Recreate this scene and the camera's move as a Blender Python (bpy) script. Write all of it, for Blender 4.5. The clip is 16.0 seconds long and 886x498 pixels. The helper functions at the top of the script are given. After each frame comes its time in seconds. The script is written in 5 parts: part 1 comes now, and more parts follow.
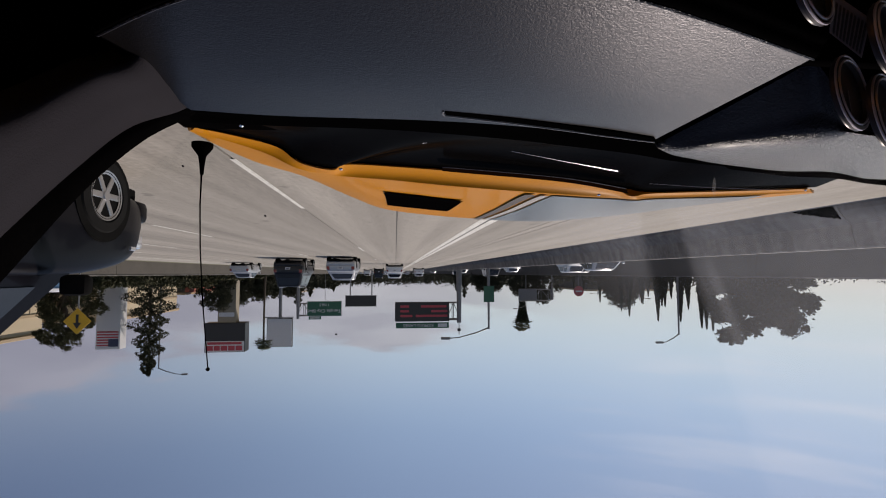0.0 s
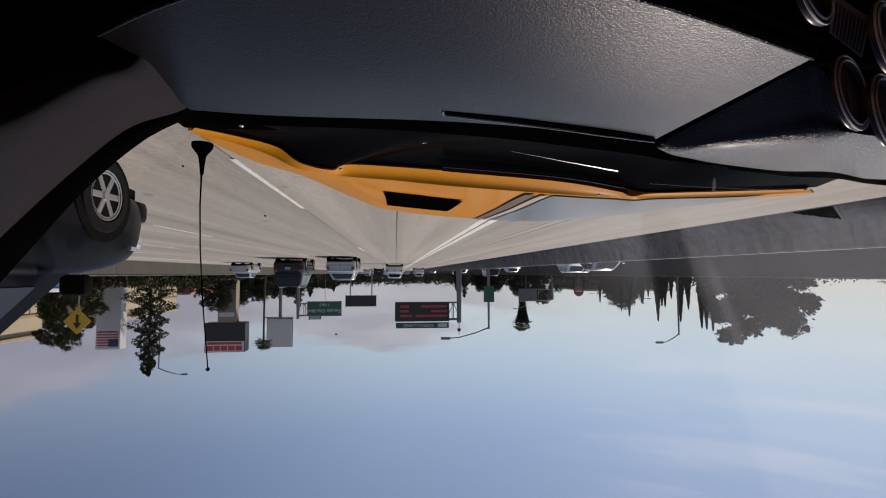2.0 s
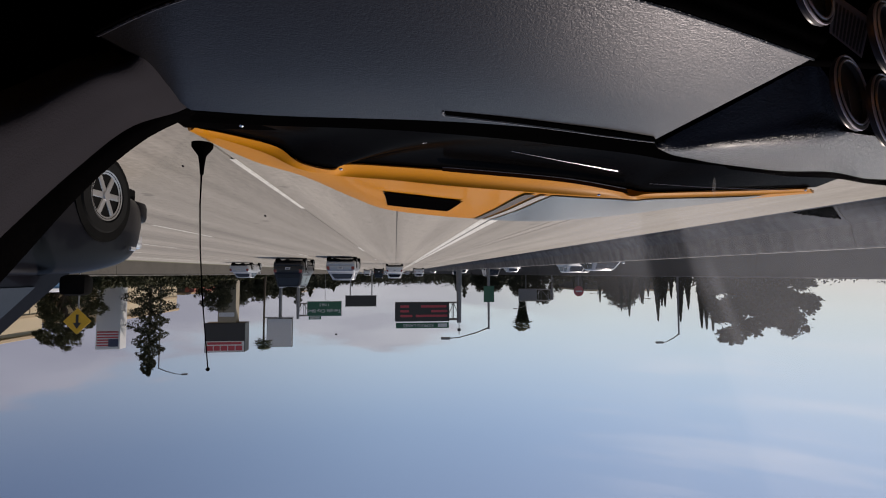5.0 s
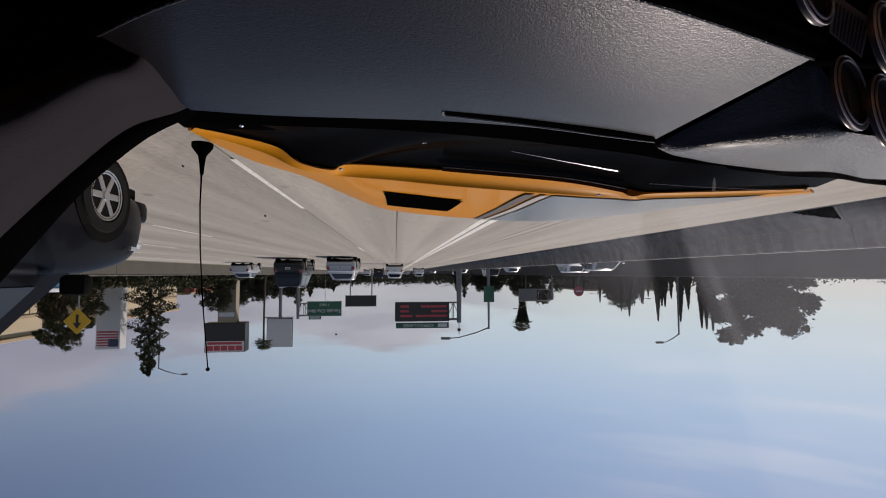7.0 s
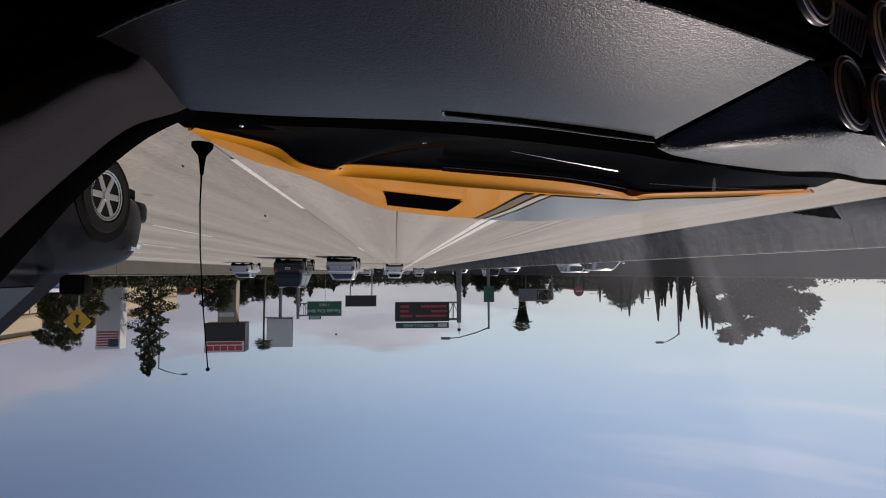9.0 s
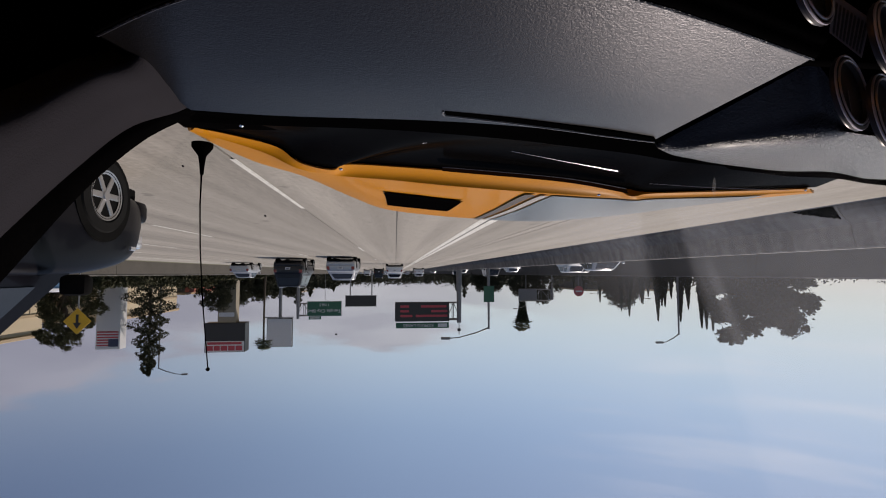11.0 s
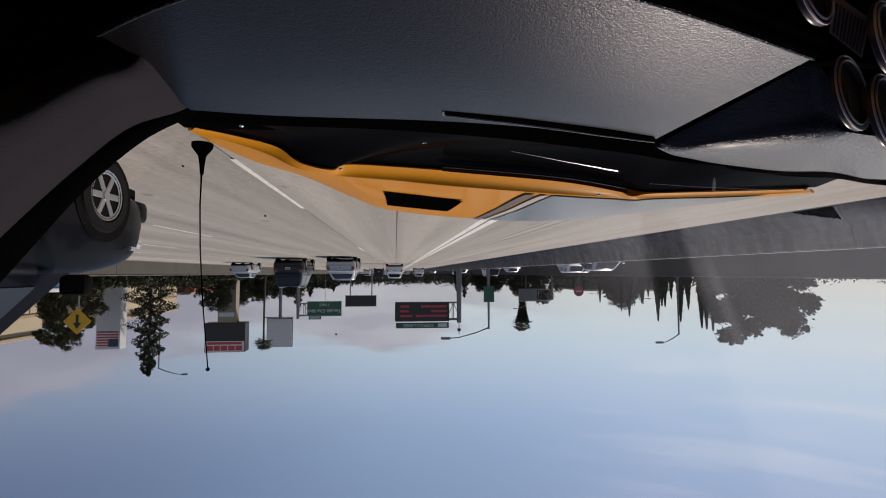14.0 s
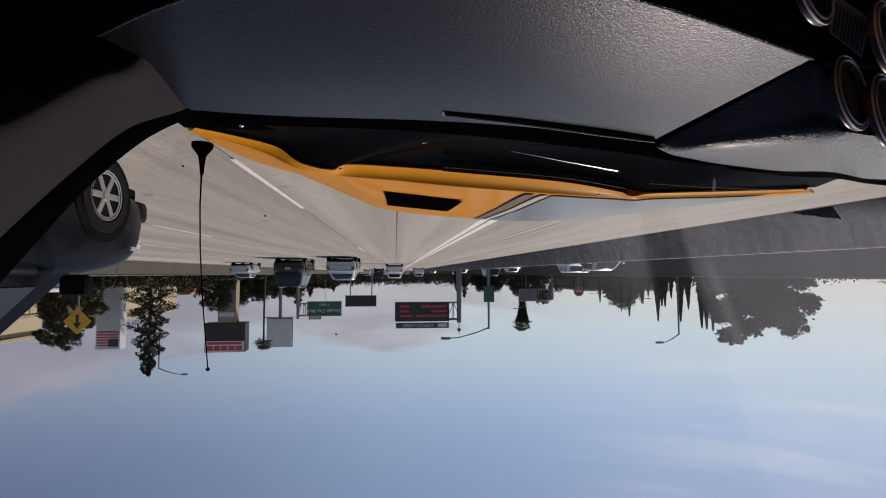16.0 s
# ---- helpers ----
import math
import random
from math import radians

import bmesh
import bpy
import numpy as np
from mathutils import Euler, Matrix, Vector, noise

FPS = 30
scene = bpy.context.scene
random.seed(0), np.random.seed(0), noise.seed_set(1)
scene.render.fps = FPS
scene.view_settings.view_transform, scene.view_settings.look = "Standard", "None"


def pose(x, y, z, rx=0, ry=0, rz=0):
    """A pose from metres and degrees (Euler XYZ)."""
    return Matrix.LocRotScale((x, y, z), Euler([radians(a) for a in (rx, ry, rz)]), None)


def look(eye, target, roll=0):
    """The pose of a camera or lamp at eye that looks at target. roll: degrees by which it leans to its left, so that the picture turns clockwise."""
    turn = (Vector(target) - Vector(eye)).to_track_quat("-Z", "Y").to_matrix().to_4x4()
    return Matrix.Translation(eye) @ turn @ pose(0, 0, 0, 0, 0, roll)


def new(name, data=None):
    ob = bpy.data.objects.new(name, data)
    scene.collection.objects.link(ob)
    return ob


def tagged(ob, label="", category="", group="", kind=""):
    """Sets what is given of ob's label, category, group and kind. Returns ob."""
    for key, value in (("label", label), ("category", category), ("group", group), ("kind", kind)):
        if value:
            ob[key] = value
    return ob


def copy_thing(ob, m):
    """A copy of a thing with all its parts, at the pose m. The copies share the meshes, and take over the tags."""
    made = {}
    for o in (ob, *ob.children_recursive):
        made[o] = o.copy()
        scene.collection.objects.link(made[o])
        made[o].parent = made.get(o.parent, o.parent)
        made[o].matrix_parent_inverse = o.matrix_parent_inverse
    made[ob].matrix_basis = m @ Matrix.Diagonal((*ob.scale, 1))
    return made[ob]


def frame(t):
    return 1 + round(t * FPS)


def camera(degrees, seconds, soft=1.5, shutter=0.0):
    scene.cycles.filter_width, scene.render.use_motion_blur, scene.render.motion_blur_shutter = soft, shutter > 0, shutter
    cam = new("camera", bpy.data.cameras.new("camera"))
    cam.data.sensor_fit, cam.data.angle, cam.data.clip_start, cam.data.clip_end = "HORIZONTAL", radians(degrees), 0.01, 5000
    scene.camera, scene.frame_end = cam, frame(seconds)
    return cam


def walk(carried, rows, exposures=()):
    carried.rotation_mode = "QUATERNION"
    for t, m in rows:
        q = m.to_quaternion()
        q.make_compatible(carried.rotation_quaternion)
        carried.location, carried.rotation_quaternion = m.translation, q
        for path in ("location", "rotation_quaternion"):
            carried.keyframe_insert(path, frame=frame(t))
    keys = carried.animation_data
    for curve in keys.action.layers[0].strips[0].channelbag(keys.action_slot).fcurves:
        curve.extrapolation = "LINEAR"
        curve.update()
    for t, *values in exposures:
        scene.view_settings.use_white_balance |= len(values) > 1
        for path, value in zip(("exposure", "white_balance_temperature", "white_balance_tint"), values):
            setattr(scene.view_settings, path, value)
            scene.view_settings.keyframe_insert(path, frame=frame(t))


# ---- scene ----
H = 1.02
UP = pose(0, 0, 0, 0, 0, 180)   # the camera hangs upside down
cam = camera(86.74, 16.0, soft=1.05)
REST = pose(0, 0, H, 87.03, 0, 5.78) @ UP
walk(cam, [(0.0, REST), (8.0, REST), (16.0, REST)], [(0.0, 0.0, 7500, 17), (16.0, 0.0, 7500, 17)])

# ---- world and sun ----
SUN_EL, SUN_AZ = 44.0, 41.0     # degrees above the horizon, degrees to the left of the road
world = bpy.data.worlds.new("sky")
scene.world = world
world.use_nodes = True
wn, wl = world.node_tree.nodes, world.node_tree.links
wn.clear()
w_out = wn.new("ShaderNodeOutputWorld")
w_bg = wn.new("ShaderNodeBackground")
w_bg.inputs["Strength"].default_value = 0.094
w_sky = wn.new("ShaderNodeTexSky")
w_sky.sky_type, w_sky.sun_disc = "NISHITA", False
w_sky.sun_elevation, w_sky.sun_rotation = radians(SUN_EL), radians(-SUN_AZ)
w_sky.air_density, w_sky.dust_density, w_sky.ozone_density = 1.0, 0.15, 2.0
w_tc = wn.new("ShaderNodeTexCoord")
w_map = wn.new("ShaderNodeMapping")
w_map.inputs["Scale"].default_value = (1.0, 1.0, 3.6)
w_noise = wn.new("ShaderNodeTexNoise")
w_noise.inputs["Scale"].default_value, w_noise.inputs["Detail"].default_value = 3.1, 7.0
w_noise.inputs["Roughness"].default_value = 0.52
w_sep = wn.new("ShaderNodeSeparateXYZ")
w_tilt = wn.new("ShaderNodeMath")          # the cloud bank is lower towards the sun
w_tilt.operation = "MULTIPLY_ADD"
w_tilt.inputs[1].default_value, w_tilt.inputs[2].default_value = -0.09, -0.115
w_rise = wn.new("ShaderNodeMath")
w_rise.operation = "ADD"
w_puff = wn.new("ShaderNodeMath")
w_puff.operation = "MULTIPLY_ADD"
w_puff.inputs[1].default_value = -0.37
w_band = wn.new("ShaderNodeMapRange")
w_band.interpolation_type = "SMOOTHSTEP"
w_band.inputs["From Min"].default_value, w_band.inputs["From Max"].default_value = -0.160, -0.205
w_band.inputs["To Min"].default_value, w_band.inputs["To Max"].default_value = 0.03, 0.88
w_mix = wn.new("ShaderNodeMix")
w_mix.data_type = "RGBA"
w_tone = wn.new("ShaderNodeMix")           # greyer and whiter parts of the clouds
w_tone.data_type = "RGBA"
w_tone.inputs["A"].default_value, w_tone.inputs["B"].default_value = (4.6, 5.1, 6.1, 1), (3.5, 3.85, 4.85, 1)
w_fine = wn.new("ShaderNodeTexNoise")
w_fine.inputs["Scale"].default_value, w_fine.inputs["Detail"].default_value = 4.0, 5
w_deep = wn.new("ShaderNodeMapRange")
w_deep.inputs["From Min"].default_value, w_deep.inputs["From Max"].default_value = 0.36, 0.60
wl.new(w_map.outputs["Vector"], w_fine.inputs["Vector"])
wl.new(w_fine.outputs["Fac"], w_deep.inputs["Value"])
wl.new(w_deep.outputs["Result"], w_tone.inputs["Factor"])
wl.new(w_tone.outputs["Result"], w_mix.inputs["B"])
wl.new(w_tc.outputs["Generated"], w_map.inputs["Vector"])
wl.new(w_map.outputs["Vector"], w_noise.inputs["Vector"])
wl.new(w_tc.outputs["Generated"], w_sep.inputs["Vector"])
wl.new(w_sep.outputs["X"], w_tilt.inputs[0])
wl.new(w_tilt.outputs["Value"], w_rise.inputs[0])
wl.new(w_sep.outputs["Z"], w_rise.inputs[1])
wl.new(w_noise.outputs["Fac"], w_puff.inputs[0])
wl.new(w_rise.outputs["Value"], w_puff.inputs[2])
wl.new(w_puff.outputs["Value"], w_band.inputs["Value"])
w_fade = wn.new("ShaderNodeMapRange")      # no cloud bank below the sun
w_fade.interpolation_type = "SMOOTHSTEP"
w_fade.inputs["From Min"].default_value, w_fade.inputs["From Max"].default_value = -0.42, -0.02
w_fade.inputs["To Min"].default_value, w_fade.inputs["To Max"].default_value = 0.08, 1.0
w_bank = wn.new("ShaderNodeMath")
w_bank.operation = "MULTIPLY"
wl.new(w_sep.outputs["X"], w_fade.inputs["Value"])
wl.new(w_band.outputs["Result"], w_bank.inputs[0])
wl.new(w_fade.outputs["Result"], w_bank.inputs[1])
wl.new(w_bank.outputs["Value"], w_mix.inputs["Factor"])
w_haze = wn.new("ShaderNodeMix")           # pale haze low over the horizon
w_haze.data_type = "RGBA"
w_haze.inputs["B"].default_value = (4.55, 5.7, 7.15, 1)
w_low = wn.new("ShaderNodeMapRange")
w_low.interpolation_type = "SMOOTHSTEP"
w_low.inputs["From Min"].default_value, w_low.inputs["From Max"].default_value = 0.33, 0.0
w_low.inputs["To Max"].default_value = 0.75
wl.new(w_sep.outputs["Z"], w_low.inputs["Value"])
wl.new(w_low.outputs["Result"], w_haze.inputs["Factor"])
wl.new(w_sky.outputs["Color"], w_haze.inputs["A"])
wl.new(w_haze.outputs["Result"], w_mix.inputs["A"])
# faint high streaks
w_map2 = wn.new("ShaderNodeMapping")
w_map2.inputs["Rotation"].default_value = (0, radians(6), 0)
w_map2.inputs["Scale"].default_value = (1.2, 1.2, 16.0)
w_streak = wn.new("ShaderNodeTexNoise")
w_streak.inputs["Scale"].default_value, w_streak.inputs["Detail"].default_value = 2.4, 5
w_thr = wn.new("ShaderNodeMapRange")
w_thr.inputs["From Min"].default_value, w_thr.inputs["From Max"].default_value = 0.52, 0.74
w_side = wn.new("ShaderNodeMapRange")
w_side.inputs["From Min"].default_value, w_side.inputs["From Max"].default_value = -0.25, -0.55
w_side.inputs["To Max"].default_value = 0.27
w_both = wn.new("ShaderNodeMath")
w_both.operation = "MULTIPLY"
w_mix2 = wn.new("ShaderNodeMix")
w_mix2.data_type = "RGBA"
w_mix2.inputs["B"].default_value = (7.5, 8.2, 9.4, 1)
wl.new(w_tc.outputs["Generated"], w_map2.inputs["Vector"])
wl.new(w_map2.outputs["Vector"], w_streak.inputs["Vector"])
wl.new(w_streak.outputs["Fac"], w_thr.inputs["Value"])
wl.new(w_sep.outputs["X"], w_side.inputs["Value"])
wl.new(w_thr.outputs["Result"], w_both.inputs[0])
wl.new(w_side.outputs["Result"], w_both.inputs[1])
wl.new(w_both.outputs["Value"], w_mix2.inputs["Factor"])
wl.new(w_mix.outputs["Result"], w_mix2.inputs["A"])
w_away = wn.new("ShaderNodeMapRange")       # deeper blue away from the sun
w_away.interpolation_type = "SMOOTHSTEP"
w_away.inputs["From Min"].default_value, w_away.inputs["From Max"].default_value = -0.05, 0.8
w_mul = wn.new("ShaderNodeMix")
w_mul.data_type, w_mul.blend_type = "RGBA", "MULTIPLY"
w_mul.inputs["B"].default_value = (0.62, 0.62, 0.71, 1)
wl.new(w_sep.outputs["X"], w_away.inputs["Value"])
wl.new(w_away.outputs["Result"], w_mul.inputs["Factor"])
wl.new(w_mix2.outputs["Result"], w_mul.inputs["A"])
wl.new(w_mul.outputs["Result"], w_bg.inputs["Color"])
wl.new(w_bg.outputs["Background"], w_out.inputs["Surface"])

sun = new("sun", bpy.data.lights.new("sun", "SUN"))
sun.data.energy, sun.data.angle, sun.data.color = 3.9, radians(0.53), (1.0, 0.975, 0.95)
s_dir = Vector((-math.sin(radians(SUN_AZ)) * math.cos(radians(SUN_EL)),
                math.cos(radians(SUN_AZ)) * math.cos(radians(SUN_EL)), math.sin(radians(SUN_EL))))
sun.matrix_world = look(s_dir * 50, (0, 0, 0))
scene.view_settings.exposure = 0.0


# ---- materials ----
def material(name, color, rough=0.5, metal=0.0, vary=0.15, scale=6.0, grain=40.0, bump=0.0, bump_scale=80.0,
             coat=0.0, spec=0.5, stretch=(1, 1, 1), island=0.0, per_object=0.0, second=None):
    """Two scales of colour variation, uneven gloss and a fine relief."""
    m = bpy.data.materials.new(name)
    m.use_nodes = True
    n, k = m.node_tree.nodes, m.node_tree.links
    b = n["Principled BSDF"]
    b.inputs["Roughness"].default_value, b.inputs["Metallic"].default_value = rough, metal
    b.inputs["Coat Weight"].default_value, b.inputs["Coat Roughness"].default_value = coat, 0.04
    b.inputs["Specular IOR Level"].default_value = spec
    tc, mp = n.new("ShaderNodeTexCoord"), n.new("ShaderNodeMapping")
    mp.inputs["Scale"].default_value = stretch
    k.new(tc.outputs["Object"], mp.inputs["Vector"])
    big, fine = n.new("ShaderNodeTexNoise"), n.new("ShaderNodeTexNoise")
    big.inputs["Scale"].default_value, big.inputs["Detail"].default_value = scale, 4
    fine.inputs["Scale"].default_value, fine.inputs["Detail"].default_value = grain, 3
    k.new(mp.outputs["Vector"], big.inputs["Vector"])
    k.new(mp.outputs["Vector"], fine.inputs["Vector"])
    both = n.new("ShaderNodeMath")
    both.operation = "ADD"
    k.new(big.outputs["Fac"], both.inputs[0])
    k.new(fine.outputs["Fac"], both.inputs[1])
    last = both
    for amount, node, socket in ((island, "ShaderNodeNewGeometry", "Random Per Island"), (per_object, "ShaderNodeObjectInfo", "Random")):
        if amount:
            src, mad = n.new(node), n.new("ShaderNodeMath")
            mad.operation = "MULTIPLY_ADD"
            mad.inputs[1].default_value = amount
            k.new(src.outputs[socket], mad.inputs[0])
            k.new(last.outputs["Value"], mad.inputs[2])
            last = mad
    rng = n.new("ShaderNodeMapRange")
    rng.inputs["From Min"].default_value = 0.6
    rng.inputs["From Max"].default_value = 1.4 + island + per_object
    k.new(last.outputs["Value"], rng.inputs["Value"])
    mix = n.new("ShaderNodeMix")
    mix.data_type = "RGBA"
    c2 = second or tuple(c * (1 + vary) for c in color)
    mix.inputs["A"].default_value = (*[c * (1 - vary) for c in color], 1)
    mix.inputs["B"].default_value = (*[min(1, c) for c in c2], 1)
    k.new(rng.outputs["Result"], mix.inputs["Factor"])
    k.new(mix.outputs["Result"], b.inputs["Base Color"])
    if bump:
        vor = n.new("ShaderNodeTexNoise")
        vor.inputs["Scale"].default_value, vor.inputs["Detail"].default_value = bump_scale, 3
        bp = n.new("ShaderNodeBump")
        bp.inputs["Strength"].default_value, bp.inputs["Distance"].default_value = bump, 0.01
        k.new(mp.outputs["Vector"], vor.inputs["Vector"])
        k.new(vor.outputs["Fac"], bp.inputs["Height"])
        k.new(bp.outputs["Normal"], b.inputs["Normal"])
    return m


def leather(name, color, rough, size, depth, spec=0.4):
    """Moulded black vinyl with a pebbled grain."""
    m = material(name, color, rough, vary=0.2, scale=5, grain=160, spec=spec)
    n, k = m.node_tree.nodes, m.node_tree.links
    b = n["Principled BSDF"]
    tc = n.new("ShaderNodeTexCoord")
    vor = n.new("ShaderNodeTexVoronoi")
    vor.inputs["Scale"].default_value = size
    vor.distance = "EUCLIDEAN"
    nz = n.new("ShaderNodeTexNoise")
    nz.inputs["Scale"].default_value, nz.inputs["Detail"].default_value = size * 0.6, 3
    mixv = n.new("ShaderNodeMix")
    mixv.data_type = "RGBA"
    mixv.inputs["Factor"].default_value = 0.012
    k.new(tc.outputs["Object"], nz.inputs["Vector"])
    k.new(tc.outputs["Object"], mixv.inputs["A"])
    k.new(nz.outputs["Color"], mixv.inputs["B"])
    k.new(mixv.outputs["Result"], vor.inputs["Vector"])
    bp = n.new("ShaderNodeBump")
    bp.inputs["Strength"].default_value, bp.inputs["Distance"].default_value = depth, 0.002
    k.new(vor.outputs["Distance"], bp.inputs["Height"])
    bp.invert = True
    k.new(bp.outputs["Normal"], b.inputs["Normal"])
    return m


M_PAD = leather("dash_vinyl", (0.0050, 0.0046, 0.0052), 0.325, 330, 0.12, spec=0.205)
M_PAD.node_tree.nodes["Principled BSDF"].inputs["Specular Tint"].default_value = (0.89, 0.87, 1.0, 1)
M_POD = leather("pod_vinyl", (0.0200, 0.0198, 0.0258), 0.34, 230, 0.9, spec=0.13)
M_POD.node_tree.nodes["Principled BSDF"].inputs["Coat Weight"].default_value = 0.20
M_POD.node_tree.nodes["Principled BSDF"].inputs["Coat Roughness"].default_value = 0.28
M_POD.node_tree.nodes["Principled BSDF"].inputs["Specular Tint"].default_value = (0.9, 0.93, 1.0, 1)
M_TRIM = material("pillar_trim", (0.0120, 0.0106, 0.0137), 0.85, spec=0.1, vary=0.1, scale=8, grain=300, bump=0.15, bump_scale=500)
# flat black for rubber; also gives the lower dash and pillar back their shade
M_BLACK = material("rubber_and_shade_black", (0.0014, 0.0013, 0.0014), 0.8, spec=0.0, vary=0.3, scale=20, grain=200)
M_FRIT = material("deep_black", (0.0008, 0.0008, 0.0009), 0.9, spec=0.0, vary=0.3, scale=20, grain=200)
M_COWL = material("frit_black", (0.0022, 0.0020, 0.0021), 0.15, vary=0.3, scale=9, grain=90, spec=0.0007)
M_ORANGE = material("orange_paint", (0.50, 0.19, 0.006), 0.5, vary=0.06, scale=3, grain=60, coat=0.12, spec=0.04)
M_ORANGE.node_tree.nodes["Principled BSDF"].inputs["Coat Roughness"].default_value = 0.06
M_GAPBR = material("gap_shade_brown", (0.006, 0.0025, 0.0012), 0.9, vary=0.3, scale=12, grain=120, spec=0.0)
M_STRIPE = material("black_stripe", (0.025, 0.025, 0.027), 0.36, vary=0.2, scale=4, grain=70, coat=0.55)
M_STRIPE.node_tree.nodes["Principled BSDF"].inputs["Coat Roughness"].default_value = 0.22
M_PIN = material("pinstripe_white", (0.32, 0.28, 0.23), 0.4, vary=0.06, scale=4, grain=70)
M_PINDK = material("pinstripe_dark", (0.09, 0.075, 0.065), 0.6, vary=0.1, scale=4, grain=70, spec=0.1)
M_CHROME = material("satin_chrome", (0.30, 0.30, 0.33), 0.25, 1.0, vary=0.06, scale=9, grain=70)
M_BRIGHT = material("polished_chrome", (0.8, 0.8, 0.8), 0.2, 1.0, vary=0.03, scale=20, grain=70)
M_RING = material("dark_chrome", (0.42, 0.38, 0.42), 0.42, 0.5, vary=0.06, scale=9, grain=70)
M_RIMLINE = material("slot_rim_grey", (0.14, 0.14, 0.15), 0.4, vary=0.2, scale=30, grain=120)
M_GPANEL = material("gauge_panel_grey", (0.15, 0.13, 0.155), 0.5, vary=0.1, scale=40, grain=200)
M_DIAL = material("dial_black", (0.032, 0.027, 0.031), 0.35, spec=0.3, vary=0.2, scale=30, grain=200)
M_LINER = material("headliner_cloth", (0.10, 0.10, 0.10), 0.9, vary=0.12, scale=6, grain=200)
M_CONC = material("road_concrete", (0.285, 0.263, 0.230), 0.9, vary=0.22, scale=1.1, grain=22, stretch=(1.0, 0.10, 1),
                  bump=0.12, bump_scale=60, per_object=0.25)


def wheel_paths(m):
    """Long dark oil and tyre bands down the lanes and small patches."""
    n, k = m.node_tree.nodes, m.node_tree.links
    b = n["Principled BSDF"]
    src = b.inputs["Base Color"].links[0].from_socket
    tc, mp, nz, rg, mul = n.new("ShaderNodeTexCoord"), n.new("ShaderNodeMapping"), n.new("ShaderNodeTexNoise"), n.new("ShaderNodeMapRange"), n.new("ShaderNodeMix")
    mp.inputs["Scale"].default_value = (1.0, 0.012, 1.0)
    nz.inputs["Scale"].default_value, nz.inputs["Detail"].default_value = 1.5, 5
    rg.inputs["From Min"].default_value, rg.inputs["From Max"].default_value = 0.36, 0.62
    rg.inputs["To Min"].default_value, rg.inputs["To Max"].default_value = 0.76, 1.08
    sp, rs = n.new("ShaderNodeTexNoise"), n.new("ShaderNodeMapRange")
    sp.inputs["Scale"].default_value, sp.inputs["Detail"].default_value = 2.6, 2
    rs.inputs["From Min"].default_value, rs.inputs["From Max"].default_value = 0.27, 0.33
    rs.inputs["To Min"].default_value, rs.inputs["To Max"].default_value = 0.62, 1.0
    gr, rgr = n.new("ShaderNodeTexNoise"), n.new("ShaderNodeMapRange")
    gr.inputs["Scale"].default_value, gr.inputs["Detail"].default_value = 17.0, 4
    rgr.inputs["From Min"].default_value, rgr.inputs["From Max"].default_value = 0.3, 0.7
    rgr.inputs["To Min"].default_value, rgr.inputs["To Max"].default_value = 0.86, 1.12
    k.new(tc.outputs["Object"], gr.inputs["Vector"])
    k.new(gr.outputs["Fac"], rgr.inputs["Value"])
    third = n.new("ShaderNodeMath")
    third.operation = "MULTIPLY"
    k.new(rgr.outputs["Result"], third.inputs[1])
    both = n.new("ShaderNodeMath")
    both.operation = "MULTIPLY"
    mul.data_type, mul.blend_type = "RGBA", "MULTIPLY"
    mul.inputs["Factor"].default_value = 1.0
    k.new(tc.outputs["Object"], mp.inputs["Vector"])
    k.new(tc.outputs["Object"], sp.inputs["Vector"])
    k.new(mp.outputs["Vector"], nz.inputs["Vector"])
    k.new(nz.outputs["Fac"], rg.inputs["Value"])
    k.new(sp.outputs["Fac"], rs.inputs["Value"])
    k.new(rg.outputs["Result"], both.inputs[0])
    k.new(rs.outputs["Result"], both.inputs[1])
    k.new(src, mul.inputs["A"])
    k.new(both.outputs["Value"], third.inputs[0])
    k.new(third.outputs["Value"], mul.inputs["B"])
    k.new(mul.outputs["Result"], b.inputs["Base Color"])


wheel_paths(M_CONC)
M_SHOULDER = material("shoulder_concrete", (0.33, 0.31, 0.275), 0.9, vary=0.16, scale=0.8, grain=16, stretch=(1, 0.2, 1), bump=0.1, bump_scale=50)
M_BARRIER = material("barrier_concrete", (0.155, 0.148, 0.138), 0.9, vary=0.42, scale=1.1, grain=9, stretch=(1, 0.5, 1.4), bump=0.25, bump_scale=18, per_object=0.2)
_bn, _bk = M_BARRIER.node_tree.nodes, M_BARRIER.node_tree.links
_bb = _bn["Principled BSDF"]
_bsrc = _bb.inputs["Base Color"].links[0].from_socket
_btc, _bmp, _bnz, _brg, _bmx = (_bn.new("ShaderNodeTexCoord"), _bn.new("ShaderNodeMapping"), _bn.new("ShaderNodeTexNoise"), _bn.new("ShaderNodeMapRange"), _bn.new("ShaderNodeMix"))
_bmp.inputs["Scale"].default_value = (1.0, 1.6, 0.5)
_bnz.inputs["Scale"].default_value, _bnz.inputs["Detail"].default_value, _bnz.inputs["Roughness"].default_value = 2.2, 6, 0.7
_brg.inputs["From Min"].default_value, _brg.inputs["From Max"].default_value = 0.40, 0.62
_brg.inputs["To Min"].default_value, _brg.inputs["To Max"].default_value = 0.62, 1.25
_bmx.data_type, _bmx.blend_type = "RGBA", "MULTIPLY"
_bmx.inputs["Factor"].default_value = 1.0
_bk.new(_btc.outputs["Object"], _bmp.inputs["Vector"])
_bk.new(_bmp.outputs["Vector"], _bnz.inputs["Vector"])
_bk.new(_bnz.outputs["Fac"], _brg.inputs["Value"])
_bk.new(_bsrc, _bmx.inputs["A"])
